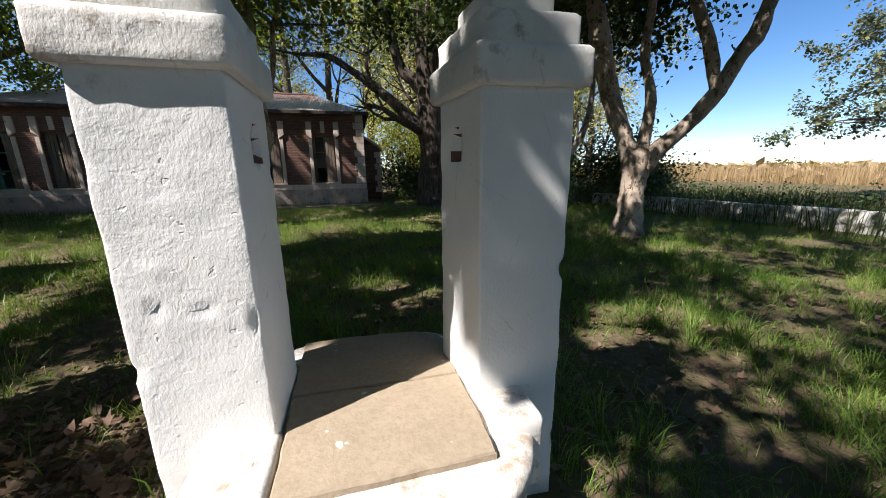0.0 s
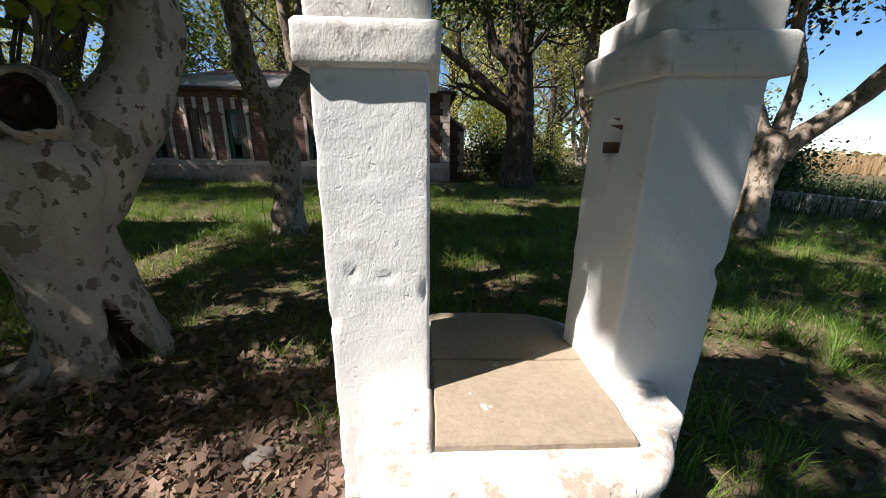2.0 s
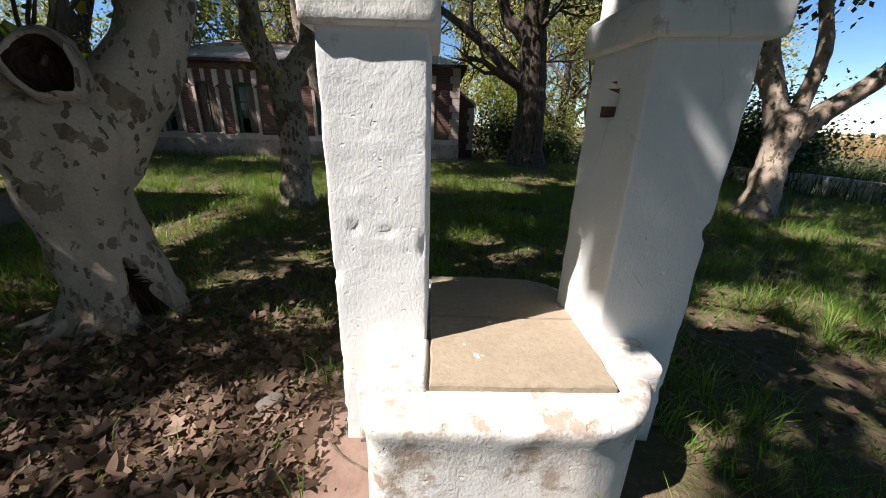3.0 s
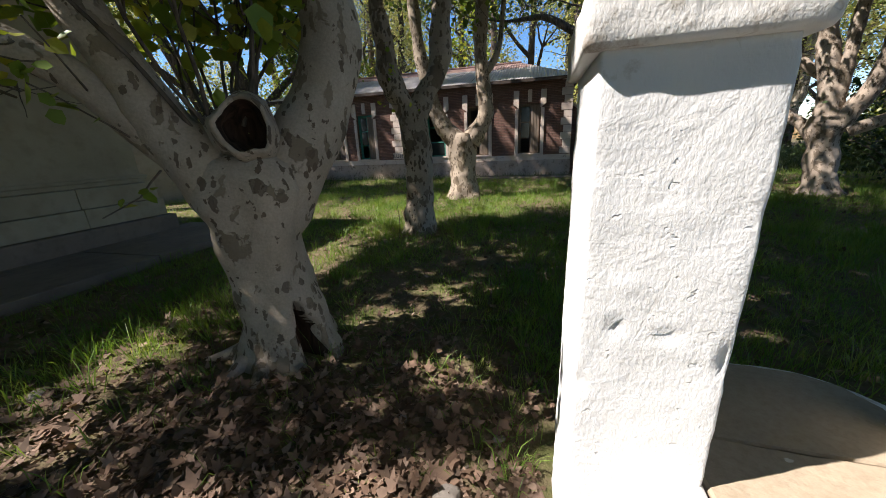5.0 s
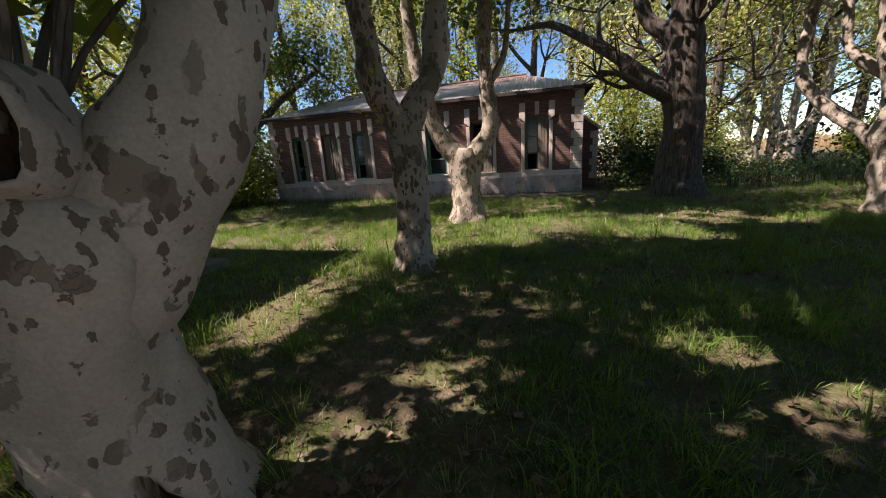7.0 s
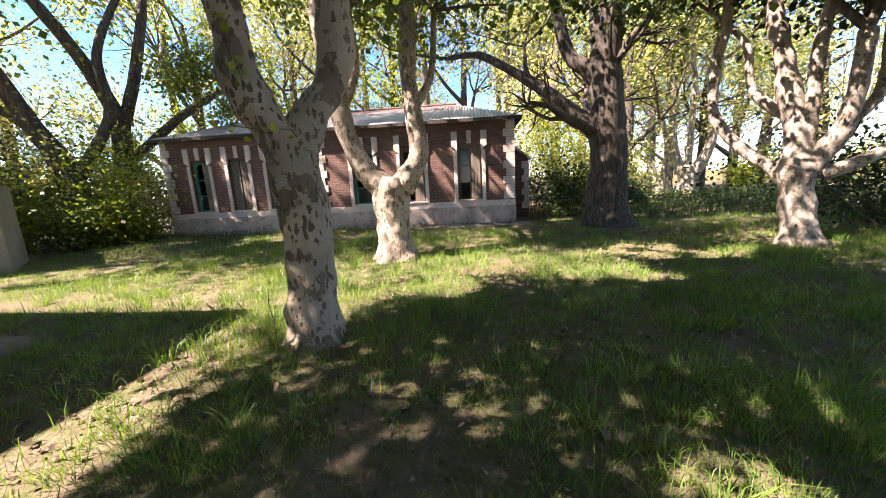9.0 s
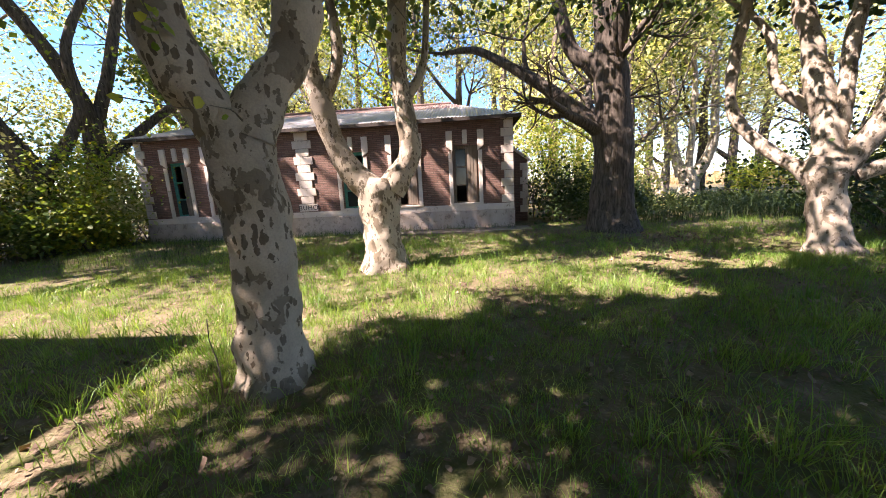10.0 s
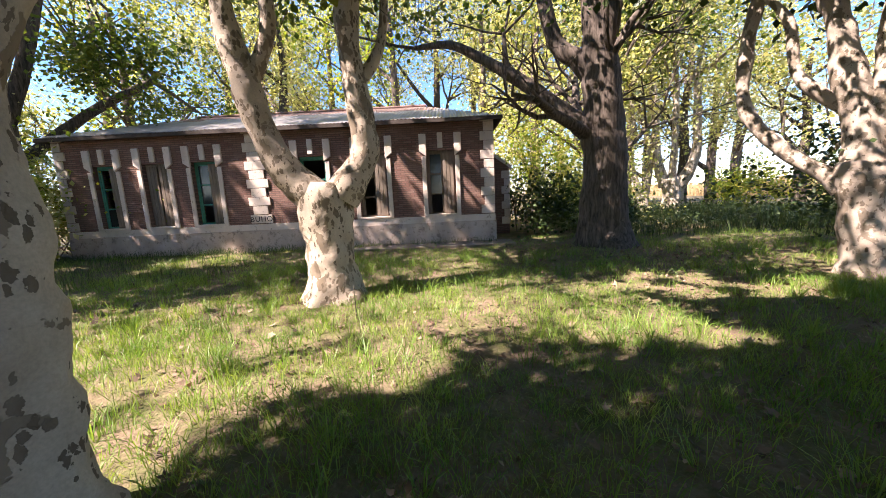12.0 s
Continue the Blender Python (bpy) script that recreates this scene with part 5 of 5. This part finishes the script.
def tufts(name, label, centres, height, material, spread, category, way=None, slim=1.0):
    """Upright blades: one mesh of thin bent leaves."""
    n = len(centres)
    h = height * rng.uniform(0.45, 1.25, n)
    a = rng.uniform(0, 2 * np.pi, n) if way is None else way + rng.normal(0, 0.5, n)
    lean = h * rng.uniform(0.05, 0.75, n) * spread
    wide = slim * (0.0035 + 0.018 * h) * rng.uniform(0.7, 1.3, n)
    dx, dy = np.cos(a), np.sin(a)
    b = rng.uniform(0, 2 * np.pi, n)
    ox, oy = np.cos(b) * wide / 2, np.sin(b) * wide / 2
    x, y, z = centres.T
    v = np.empty((n, 5, 3))
    v[:, 0] = np.stack([x - ox, y - oy, z], 1)
    v[:, 1] = np.stack([x + ox, y + oy, z], 1)
    v[:, 2] = np.stack([x - ox * 0.8 + dx * lean * 0.35, y - oy * 0.8 + dy * lean * 0.35, z + h * 0.6], 1)
    v[:, 3] = np.stack([x + ox * 0.8 + dx * lean * 0.35, y + oy * 0.8 + dy * lean * 0.35, z + h * 0.6], 1)
    v[:, 4] = np.stack([x + dx * lean, y + dy * lean, z + h * (1 - 0.25 * rng.random(n))], 1)
    base = np.arange(n)[:, None] * 5
    tri = np.concatenate([base + np.array([[0, 1, 3]]), base + np.array([[0, 3, 2]]), base + np.array([[2, 3, 4]])], 0)
    ob = array_object(name, v.reshape(-1, 3), tri, material)
    return tagged(ob, label, category, kind="stuff")


TRUNKS = ((-2.88, 2.22, 0.45), (-2.93, 6.2, 0.34), (-2.93, 10.37, 0.5), (5.77, 10.48, 0.55), (6.0, 6.46, 0.45), (3.38, 14.57, 0.9))
BARE = [(-2.3, 1.2, 1.5, 0.85), (-1.1, 1.0, 0.8, 0.9), (-0.4, 0.2, 0.9, 0.8), (-3.4, 0.9, 1.1, 0.7), (-2.0, 3.2, 0.85, 0.85), (3.2, 13.6, 1.6, 0.75), (1.2, 15.0, 1.6, 0.7), (3.2, 11.3, 1.3, 0.5), (1.6, 2.0, 0.8, 0.6), (-4.2, 4.4, 0.6, 0.6), 
        (-0.2, 9.3, 0.6, 0.5), (-5.6, 2.4, 0.8, 0.7), (0.4, 6.6, 0.5, 0.4),
        (-4.0, 5.3, 0.9, 0.6), (-1.3, 5.0, 0.8, 0.6), (-1.7, 8.4, 1.1, 0.3), (2.6, 10.3, 1.2, 0.65), (0.6, 3.6, 0.7, 0.6)]


def meadow(x, y):
    """Share of grass at these places: less on bare soil, none under things."""
    cover = np.ones(len(x))
    for bx_, by_, r, k in BARE:
        cover *= 1 - k * np.exp(-(((x - bx_) ** 2 + (y - by_) ** 2) / (r * r)) ** 1.5)
    keep = np.ones(len(x), bool)
    for tx, ty, r in TRUNKS:
        keep &= (x - tx) ** 2 + (y - ty) ** 2 > r * r
    keep &= ~((x > -0.78) & (x < 0.8) & (y > 0.66) & (y < 1.9))
    keep &= ~((x < -6.28) & (y < 6.35))
    keep &= ~((x > -14.1) & (x < 1.4) & (y > 16.2))
    return np.where(keep, cover, 0)


def patchy(x, y, scale, off):
    return np.array([noise.noise(Vector((a * scale + off, b * scale, off))) for a, b in zip(x, y)])


def sward(x, y):
    """How thick the grass stands: thin in worn hollows, close in between."""
    return np.clip(0.80 + 1.0 * patchy(x, y, 0.75, 2.0) + 0.6 * patchy(x, y, 2.6, 9.0), 0.06, 1.15)


def clumps(tx, ty, per, loose):
    """Blades that lean outwards from the middle of their tuft."""
    ox, oy = rng.normal(0, loose, len(tx) * per), rng.normal(0, loose, len(tx) * per)
    gx, gy = np.repeat(tx, per) + ox, np.repeat(ty, per) + oy
    ok = meadow(gx, gy) > 0.02
    gx, gy, way = gx[ok], gy[ok], np.arctan2(oy, ox)[ok]
    gz = np.array([lie(a, b) for a, b in zip(gx, gy)]) - 0.01
    return np.stack([gx, gy, gz], 1), way


def build_grass():
    tx, ty = rng.uniform(-14, 13, 92000), rng.uniform(-1.5, 17, 92000)
    near = np.hypot(tx + 0.8, ty - 4.0)
    ok = rng.random(len(tx)) < np.clip(1.25 - near / 13, 0.3, 1) * meadow(tx, ty) * sward(tx, ty)
    places, way = clumps(tx[ok], ty[ok], 7, 0.04)
    high = 0.135 + 0.10 * patchy(places[:, 0], places[:, 1], 0.6, 5.0) + 0.05 * patchy(places[:, 0], places[:, 1], 2.2, 7.0)
    tufts("grass", "shaggy green lawn grass in uneven tufts", places, np.clip(high, 0.05, 0.24), GRASS, 1.7, "grass", way, 0.9)
    kx, ky = rng.uniform(-9, 8, 3600), rng.uniform(0, 14, 3600)
    ok = (rng.random(3600) < meadow(kx, ky)) & (patchy(kx, ky, 0.9, 12.0) > 0.02)
    places, way = clumps(kx[ok], ky[ok], 16, 0.035)
    tufts("tall_grass", "longer bright grass tufts standing out of the lawn", places, 0.25, GRASS, 1.6, "grass", way, 0.9)
    # tall weeds by the wall, under the far trees and round the house
    wx, wy = np.concatenate([rng.uniform(9.3, 17, 9000), rng.uniform(3.5, 15, 9000), rng.uniform(-15, -6, 2500), rng.uniform(-14, 0.5, 1500)]), np.concatenate([rng.uniform(-4, 16, 9000), rng.uniform(15.5, 27, 9000), rng.uniform(11.5, 16, 2500), rng.uniform(15.6, 16.15, 1500)])
    ok = meadow(wx, wy) > 0
    ok &= ~((wx < 1.4) & (wy > 16.2))
    wx, wy = wx[ok], wy[ok]
    wz = np.array([lie(a, b) for a, b in zip(wx, wy)]) - 0.01
    tall = np.where(wx > 9.2, 0.75, np.where(wx > 3, 0.55, 0.28))
    tufts("weeds", "tall rank weeds and grass", np.stack([wx, wy, wz], 1), tall, WEED, 0.7, "weeds")
    n = 16000
    c = np.stack([np.concatenate([rng.uniform(10.6, 19, n // 2), rng.uniform(3.5, 15, n - n // 2)]), np.concatenate([rng.uniform(-5, 20, n // 2), rng.uniform(16, 28, n - n // 2)]), np.zeros(n)], 1)
    c[:, 2] = np.abs(rng.normal(0.25, 0.22, n)) + 0.35 * np.clip(patchy(c[:, 0], c[:, 1], 0.7, 4.0), 0, 1)
    ob = leaves("weed_leaves", c, 0.10, WEED, None, rng, outline=LEAF_SIMPLE)
    tagged(ob, "broad leaves of the rank weeds", "weeds", kind="stuff")


build_grass()


def build_field():
    n = 26000
    x = 34 + rng.exponential(5.0, n)
    y = rng.uniform(-40, 75, n)
    h = 1.75 * np.ones(n)
    ob = tufts("maize_field", "ripe dry maize standing in a wide field", np.stack([x, y, np.zeros(n)], 1), 1.75, CORN, 0.35, "crop field")
    m = 9000
    c = np.stack([36 + rng.exponential(40, m), rng.uniform(-90, 160, m), rng.uniform(0.8, 1.75, m)], 1)
    tagged(leaves("maize_leaves", c, 0.9, CORN, None, rng, outline=LEAF_SIMPLE), "drooping dry maize leaves", "crop field", kind="stuff")
    k = 1500
    a = rng.uniform(radians(-10), radians(100), 14)
    centre = np.stack([420 * np.sin(a), 420 * np.cos(a), 0 * a], 1)
    c = centre[rng.integers(0, 14, k)] + rng.normal(0, 1, (k, 3)) * np.array((10, 10, 2.5)) + np.array((0, 0, 2))
    tagged(leaves("far_trees", c, 3.0, LEAF_DARK, None, rng, outline=LEAF_SIMPLE), "far dark trees along the horizon", "treeline", kind="stuff")


build_field()


def conifer(x, y, h, seed):
    """A conifer whose boughs stand out in loose layers and droop at their ends."""
    g = np.random.default_rng(seed)
    limbs = [[(x, y, -0.15, 0.26), (x + 0.05, y, h * 0.4, 0.19), (x, y + 0.05, h * 0.75, 0.10), (x, y, h, 0.03)]]
    z, a = 2.3, 0.0
    while z < h - 0.8:
        ln = 3.7 * (1 - 0.75 * z / h) * g.uniform(0.75, 1.15)
        cx, cy = math.cos(a), math.sin(a)
        limbs.append([(x, y, z, 0.05), (x + 0.45 * ln * cx, y + 0.45 * ln * cy, z + 0.16 * ln, 0.035), (x + 0.8 * ln * cx, y + 0.8 * ln * cy, z + 0.14 * ln, 0.02), (x + ln * cx, y + ln * cy, z + 0.02 * ln, 0.012)])
        limbs.append([(x + 0.4 * ln * cx, y + 0.4 * ln * cy, z + 0.15 * ln, 0.025), (x + 0.7 * ln * math.cos(a + 0.3), y + 0.7 * ln * math.sin(a + 0.3), z + 0.12 * ln, 0.012)])
        a, z = a + 2.4 + g.normal(0, 0.2), z + g.uniform(0.16, 0.34)
    return tree("conifer", "grey-green conifer with drooping layered boughs", limbs, BARK_DARK, LEAF_NEEDLE, seed, 30000, 0.115, branch=0.9, levels=1, per_end=2, sides=10, gap=0.4, flare=0.1, gaps=False, cloud=0.13, low=1.2, lift=-0.1)


conifer(19.4, 7.6, 13, 901)


# ---- leaf litter, twigs and stones ----
PLANE_LEAF = np.array([(0, 0, 0), (0.5, 0.15, 0.1), (0.36, 0.6, 0.03), (0, 1.0, 0.12), (-0.36, 0.6, 0.03), (-0.5, 0.15, 0.1)])


def build_litter():
    n = 30000
    x, y = rng.uniform(-8, 8, n), rng.uniform(-1.2, 15, n)
    m = np.ones(n)
    for bx_, by_, r, k in BARE:
        m *= 1 - k * np.exp(-(((x - bx_) ** 2 + (y - by_) ** 2) / (r * r)) ** 1.5)
    ok = rng.random(n) < 0.16 + 0.55 * np.clip(0.9 - sward(x, y), 0, 1) + 1.2 * (1 - m)
    x, y = x[ok], y[ok]
    extra = 5600
    x = np.concatenate([x, rng.normal(-2.0, 1.1, extra)])
    y = np.concatenate([y, rng.normal(1.0, 0.7, extra)])
    ok = ~((x > -0.78) & (x < 0.8) & (y > 0.66) & (y < 1.9)) & ~((x < -6.3) & (y < 6.3)) & (np.hypot(x + 2.88, y - 2.22) > 0.4)
    x, y = x[ok], y[ok]
    z = np.array([lie(a, b) for a, b in zip(x, y)]) + rng.uniform(0.005, 0.035, len(x))
    n = len(x)
    size = np.where(y > 3.5, 0.028, 0.031) * np.clip(1 + 0.5 * rng.standard_normal(n), 0.4, 2.2)
    a, t1, t2 = rng.uniform(0, 6.28, n), rng.normal(0, 0.5, n), rng.normal(0, 0.5, n)
    fwd = np.stack([np.cos(a), np.sin(a), t1], 1)
    side = np.stack([-np.sin(a), np.cos(a), t2], 1)
    v = np.stack([x, y, z], 1)[:, None, :] + size[:, None, None] * (PLANE_LEAF[None, :, 0:1] * side[:, None] + PLANE_LEAF[None, :, 1:2] * fwd[:, None] + PLANE_LEAF[None, :, 2:3] * rng.uniform(-1.0, 3.0, n)[:, None, None] * np.array((0, 0, 1.0)))
    base = np.arange(n)[:, None] * 6
    quads = np.concatenate([base + np.array([[0, 1, 2, 3]]), base + np.array([[0, 3, 4, 5]])], 0)
    tagged(array_object("fallen_leaves", v.reshape(-1, 3), quads, LITTER), "dry brown and pinkish fallen plane leaves", "leaf litter", kind="stuff")


def build_plane_leaves():
    """Large lobed leaves, dry and curled, thick round the big tree and strewn over the lawn."""
    lobes = [(0.0, 0.0)]
    for k, (a, r) in enumerate(((-118, 0.42), (-88, 0.30), (-62, 0.62), (-34, 0.36), (0, 0.78), (34, 0.36), (62, 0.62), (88, 0.30), (118, 0.42))):
        lobes.append((r * math.sin(radians(a)), 0.25 + r * math.cos(radians(a))))
    shape = np.array([(x, y, 0.9 * x * x + 0.25 * y * y) for x, y in lobes])
    n = 3400
    x = np.concatenate([rng.normal(-2.1, 1.2, n), rng.uniform(-6, 7, 2600)])
    y = np.concatenate([rng.normal(1.1, 0.85, n), rng.uniform(-0.5, 13, 2600)])
    ok = ~((x > -0.8) & (x < 0.8) & (y > 0.66) & (y < 1.9)) & ~((x < -6.3) & (y < 6.3))
    for tx, ty, r in TRUNKS:
        ok &= np.hypot(x - tx, y - ty) > r * 0.9
    x, y = x[ok], y[ok]
    n = len(x)
    z = np.array([lie(a, b) for a, b in zip(x, y)]) + rng.uniform(0.01, 0.045, n)
    size = 0.056 * np.clip(1 + 0.4 * rng.standard_normal(n), 0.45, 1.8)
    a, t1, t2 = rng.uniform(0, 6.28, n), rng.normal(0, 0.4, n), rng.normal(0, 0.4, n)
    fwd = np.stack([np.cos(a), np.sin(a), t1], 1)
    side = np.stack([-np.sin(a), np.cos(a), t2], 1)
    curl = rng.uniform(-0.9, 1.3, n)[:, None, None] * np.array((0, 0, 1.0))
    v = np.stack([x, y, z], 1)[:, None, :] + size[:, None, None] * (shape[None, :, 0:1] * side[:, None] + shape[None, :, 1:2] * fwd[:, None] + shape[None, :, 2:3] * curl)
    k = len(shape)
    base = np.arange(n)[:, None] * k
    fan = np.concatenate([base + np.array([[0, i, i + 1]]) for i in range(1, k - 1)], 0)
    tagged(array_object("plane_leaves", v.reshape(-1, 3), fan, LITTER), "large curled brown plane leaves on the ground", "leaf litter", kind="stuff")


build_litter()
build_plane_leaves()


def bare_earth(x, y, rx, ry):
    bm = bmesh.new()
    rings = []
    for k, h in ((1.0, -0.012), (0.85, 0.006), (0.5, 0.014), (0.02, 0.016)):
        rings.append([bm.verts.new((rx * k * math.cos(a) * (1 + 0.25 * noise.noise(Vector((math.cos(a) * 2, math.sin(a) * 2, 1)))), ry * k * math.sin(a) * (1 + 0.25 * noise.noise(Vector((math.sin(a) * 2, math.cos(a) * 2, 5)))), h))
                      for a in [2 * math.pi * i / 40 for i in range(40)]])
    for a, b in zip(rings, rings[1:]):
        for i in range(40):
            j = (i + 1) % 40
            bm.faces.new((a[i], a[j], b[j], b[i]))
    ob = part("bare_earth", bm, PATH_EARTH, None)
    ob.location = (x, y, lie(x, y))
    tagged(ob, "patch of bare pinkish trodden earth by the well", "soil", kind="structure")


bare_earth(-0.88, 1.1, 0.16, 0.5)
bare_earth(-0.75, 0.6, 0.3, 0.25)
bare_earth(-0.72, 0.85, 0.2, 0.34)


def twig(x, y, length, angle, r, seed, label="thin dry fallen twig"):
    g = np.random.default_rng(seed)
    pts, px, py, a = [], x, y, angle
    for i in range(6):
        pts.append((px, py, lie(px, py) + r + 0.006, r * (1 - 0.12 * i)))
        a += g.normal(0, 0.3)
        px, py = px + math.cos(a) * length / 5, py + math.sin(a) * length / 5
    v, f = tube(pts, 6, 0.06, 0.1, seed)
    ob = mesh_object("twig", [p - Vector((x, y, 0)) for p in v], f, BARK_TWIG, smooth=True)
    ob.location = (x, y, 0)
    tagged(ob, label, "twig", "fallen twigs")


for i in range(60):
    twig(rng.normal(-2.2, 0.9), rng.normal(0.9, 0.6), rng.uniform(0.25, 0.8), rng.uniform(0, 6.28), rng.uniform(0.004, 0.011), 40 + i)


for i, (x, y, ln, a) in enumerate(((1.4, 7.4, 0.6, 0.1), (3.2, 8.9, 0.9, 0.5), (0.2, 5.9, 0.5, 0.2), (-4.6, 5.1, 0.7, 2.2), (4.4, 10.6, 1.1, 0.4), (2.3, 12.6, 1.3, 0.2), (1.0, 13.8, 1.0, 2.9), (2.0, 5.2, 0.5, 1.1), (-1.5, 3.0, 0.45, 0.7), (3.9, 12.9, 1.2, 0.9),
                                    (-1.9, 2.6, 0.5, 1.4), (-3.6, 3.4, 0.6, 0.3))):
    twig(x, y, ln, a, 0.012, 90 + i, "pale dry stick lying in the grass")


def sapling(x, y, h, seed):
    g = np.random.default_rng(seed)
    stems, tips = [], []
    grow(g, (0, 0, -0.03), 0.009, (0.05, 0.0, 1.0), h, 0, stems, tips, bend=0.15, lift=0.6)
    v, f = join([tube(t, 5, 0.1, 0.02, seed) for t in stems])
    ob = mesh_object("sapling", v, f, BARK_TWIG, smooth=True)
    ob.location = (x, y, lie(x, y))
    tagged(ob, "thin leafless sapling beside a plane tree", "sapling")


sapling(-3.3, 6.0, 0.75, 3)
sapling(-2.3, 9.3, 0.5, 4)


def root_toe(pts, seed):
    v, f = tube(pts, 12, 0.05, 0.15, seed)
    return v, f


for i, p in enumerate((
    [(-2.98, 2.0, 0.045, 0.065), (-3.02, 1.78, -0.035, 0.043), (-3.1, 1.55, -0.055, 0.029), (-3.2, 1.25, -0.065, 0.021), (-3.25, 1.0, -0.095, 0.014)],
    [(-2.80, 2.0, 0.045, 0.065), (-2.72, 1.78, -0.035, 0.043), (-2.68, 1.55, -0.055, 0.029), (-2.6, 1.3, -0.065, 0.021), (-2.55, 1.1, -0.095, 0.014)],
    [(-3.12, 2.12, 0.045, 0.065), (-3.4, 2.0, -0.035, 0.043), (-3.7, 1.9, -0.065, 0.032), (-4.1, 1.75, -0.105, 0.021)])):
    v, f = root_toe(p, i)
    mesh_object("root", [q - first.location for q in v], f, BARK_ROUGH, first, "exposed flaking surface root", True)


def stone(x, y, r, seed, flat=0.6):
    bm = bmesh.new()
    bmesh.ops.create_icosphere(bm, subdivisions=3, radius=r)
    for v in bm.verts:
        v.co *= 1 + 0.35 * noise.noise(v.co / r * 1.1 + Vector((seed, 0, 0)))
        v.co.z *= flat
    ob = part("stone", bm, STONE, None)
    ob.location = (x, y, lie(x, y) + r * flat * 0.4)
    tagged(ob, "grey weathered field stone half sunk in soil", "stone", "stones by the well")


for i, (x, y, r) in enumerate(((-1.2, 1.3, 0.07), (-1.6, 1.75, 0.035), (-4.2, 1.4, 0.06), (-1.0, 1.7, 0.04))):
    stone(x, y, r, i * 3.1)


def shoots():
    """Young shoots with fresh leaves that spring from the top of the big plane tree."""
    g = np.random.default_rng(14)
    stems, tips = [], []
    for i in range(16):
        a = g.uniform(0, 6.28)
        start = np.array((-2.95 + 0.2 * math.cos(a), 2.2 + 0.2 * math.sin(a), 1.75))
        d = np.array((0.45 * math.cos(a) - 0.1, 0.45 * math.sin(a), 1.0))
        grow(g, start, 0.016, d / np.linalg.norm(d), g.uniform(0.9, 1.7), 1, stems, tips, bend=0.25, lift=0.5)
    v, f = join([tube(s, 5, 0.2, 0.02, i) for i, s in enumerate(stems)])
    tagged(mesh_object("shoot", [p - first.location for p in v], f, BARK_TWIG, first, "thin dark young shoots", True), kind="stuff")
    tips = np.array(tips)
    c = tips[g.integers(0, len(tips), 1500)] + g.normal(0, 0.12, (1500, 3))
    leaves("shoot_leaves", c - np.array(first.location), 0.11, LEAF_BRIGHT, first, g)


shoots()


def sprigs(owner, spots, count, seed):
    """A few yellowing leaves on short twigs that grow straight from the limbs."""
    g = np.random.default_rng(seed)
    stems, places = [], []
    for x, y, z in spots:
        d = np.array((g.normal(0.3, 0.4), g.normal(-0.6, 0.3), g.normal(0.2, 0.3)))
        grow(g, (x, y, z), 0.007, d / np.linalg.norm(d), 0.45, 0, stems, places, bend=0.3, lift=0.1)
    v, f = join([tube(t, 4, 0.1, 0.02, seed) for t in stems])
    tagged(mesh_object("sprig", [p - owner.location for p in v], f, BARK_TWIG, owner, "short twigs with yellowing leaves"), kind="stuff")
    places = np.array(places)
    c = places[g.integers(0, len(places), count)] + g.normal(0, 0.05, (count, 3))
    leaves("sprig_leaves", c - np.array(owner.location), 0.075, LEAF_BRIGHT, owner, g)


second = [o for o in scene.objects if o.name == "plane_tree.001"][0]
sprigs(second, ((-3.1, 6.0, 2.25), (-3.2, 5.95, 2.5), (-2.8, 6.05, 2.15), (-3.25, 5.9, 2.8)), 16, 8)
sprigs(first, ((-3.1, 1.85, 1.5), (-3.3, 1.75, 1.9), (-3.4, 1.7, 2.1), (-3.2, 1.8, 1.7), (-3.5, 1.6, 2.2)), 34, 9)
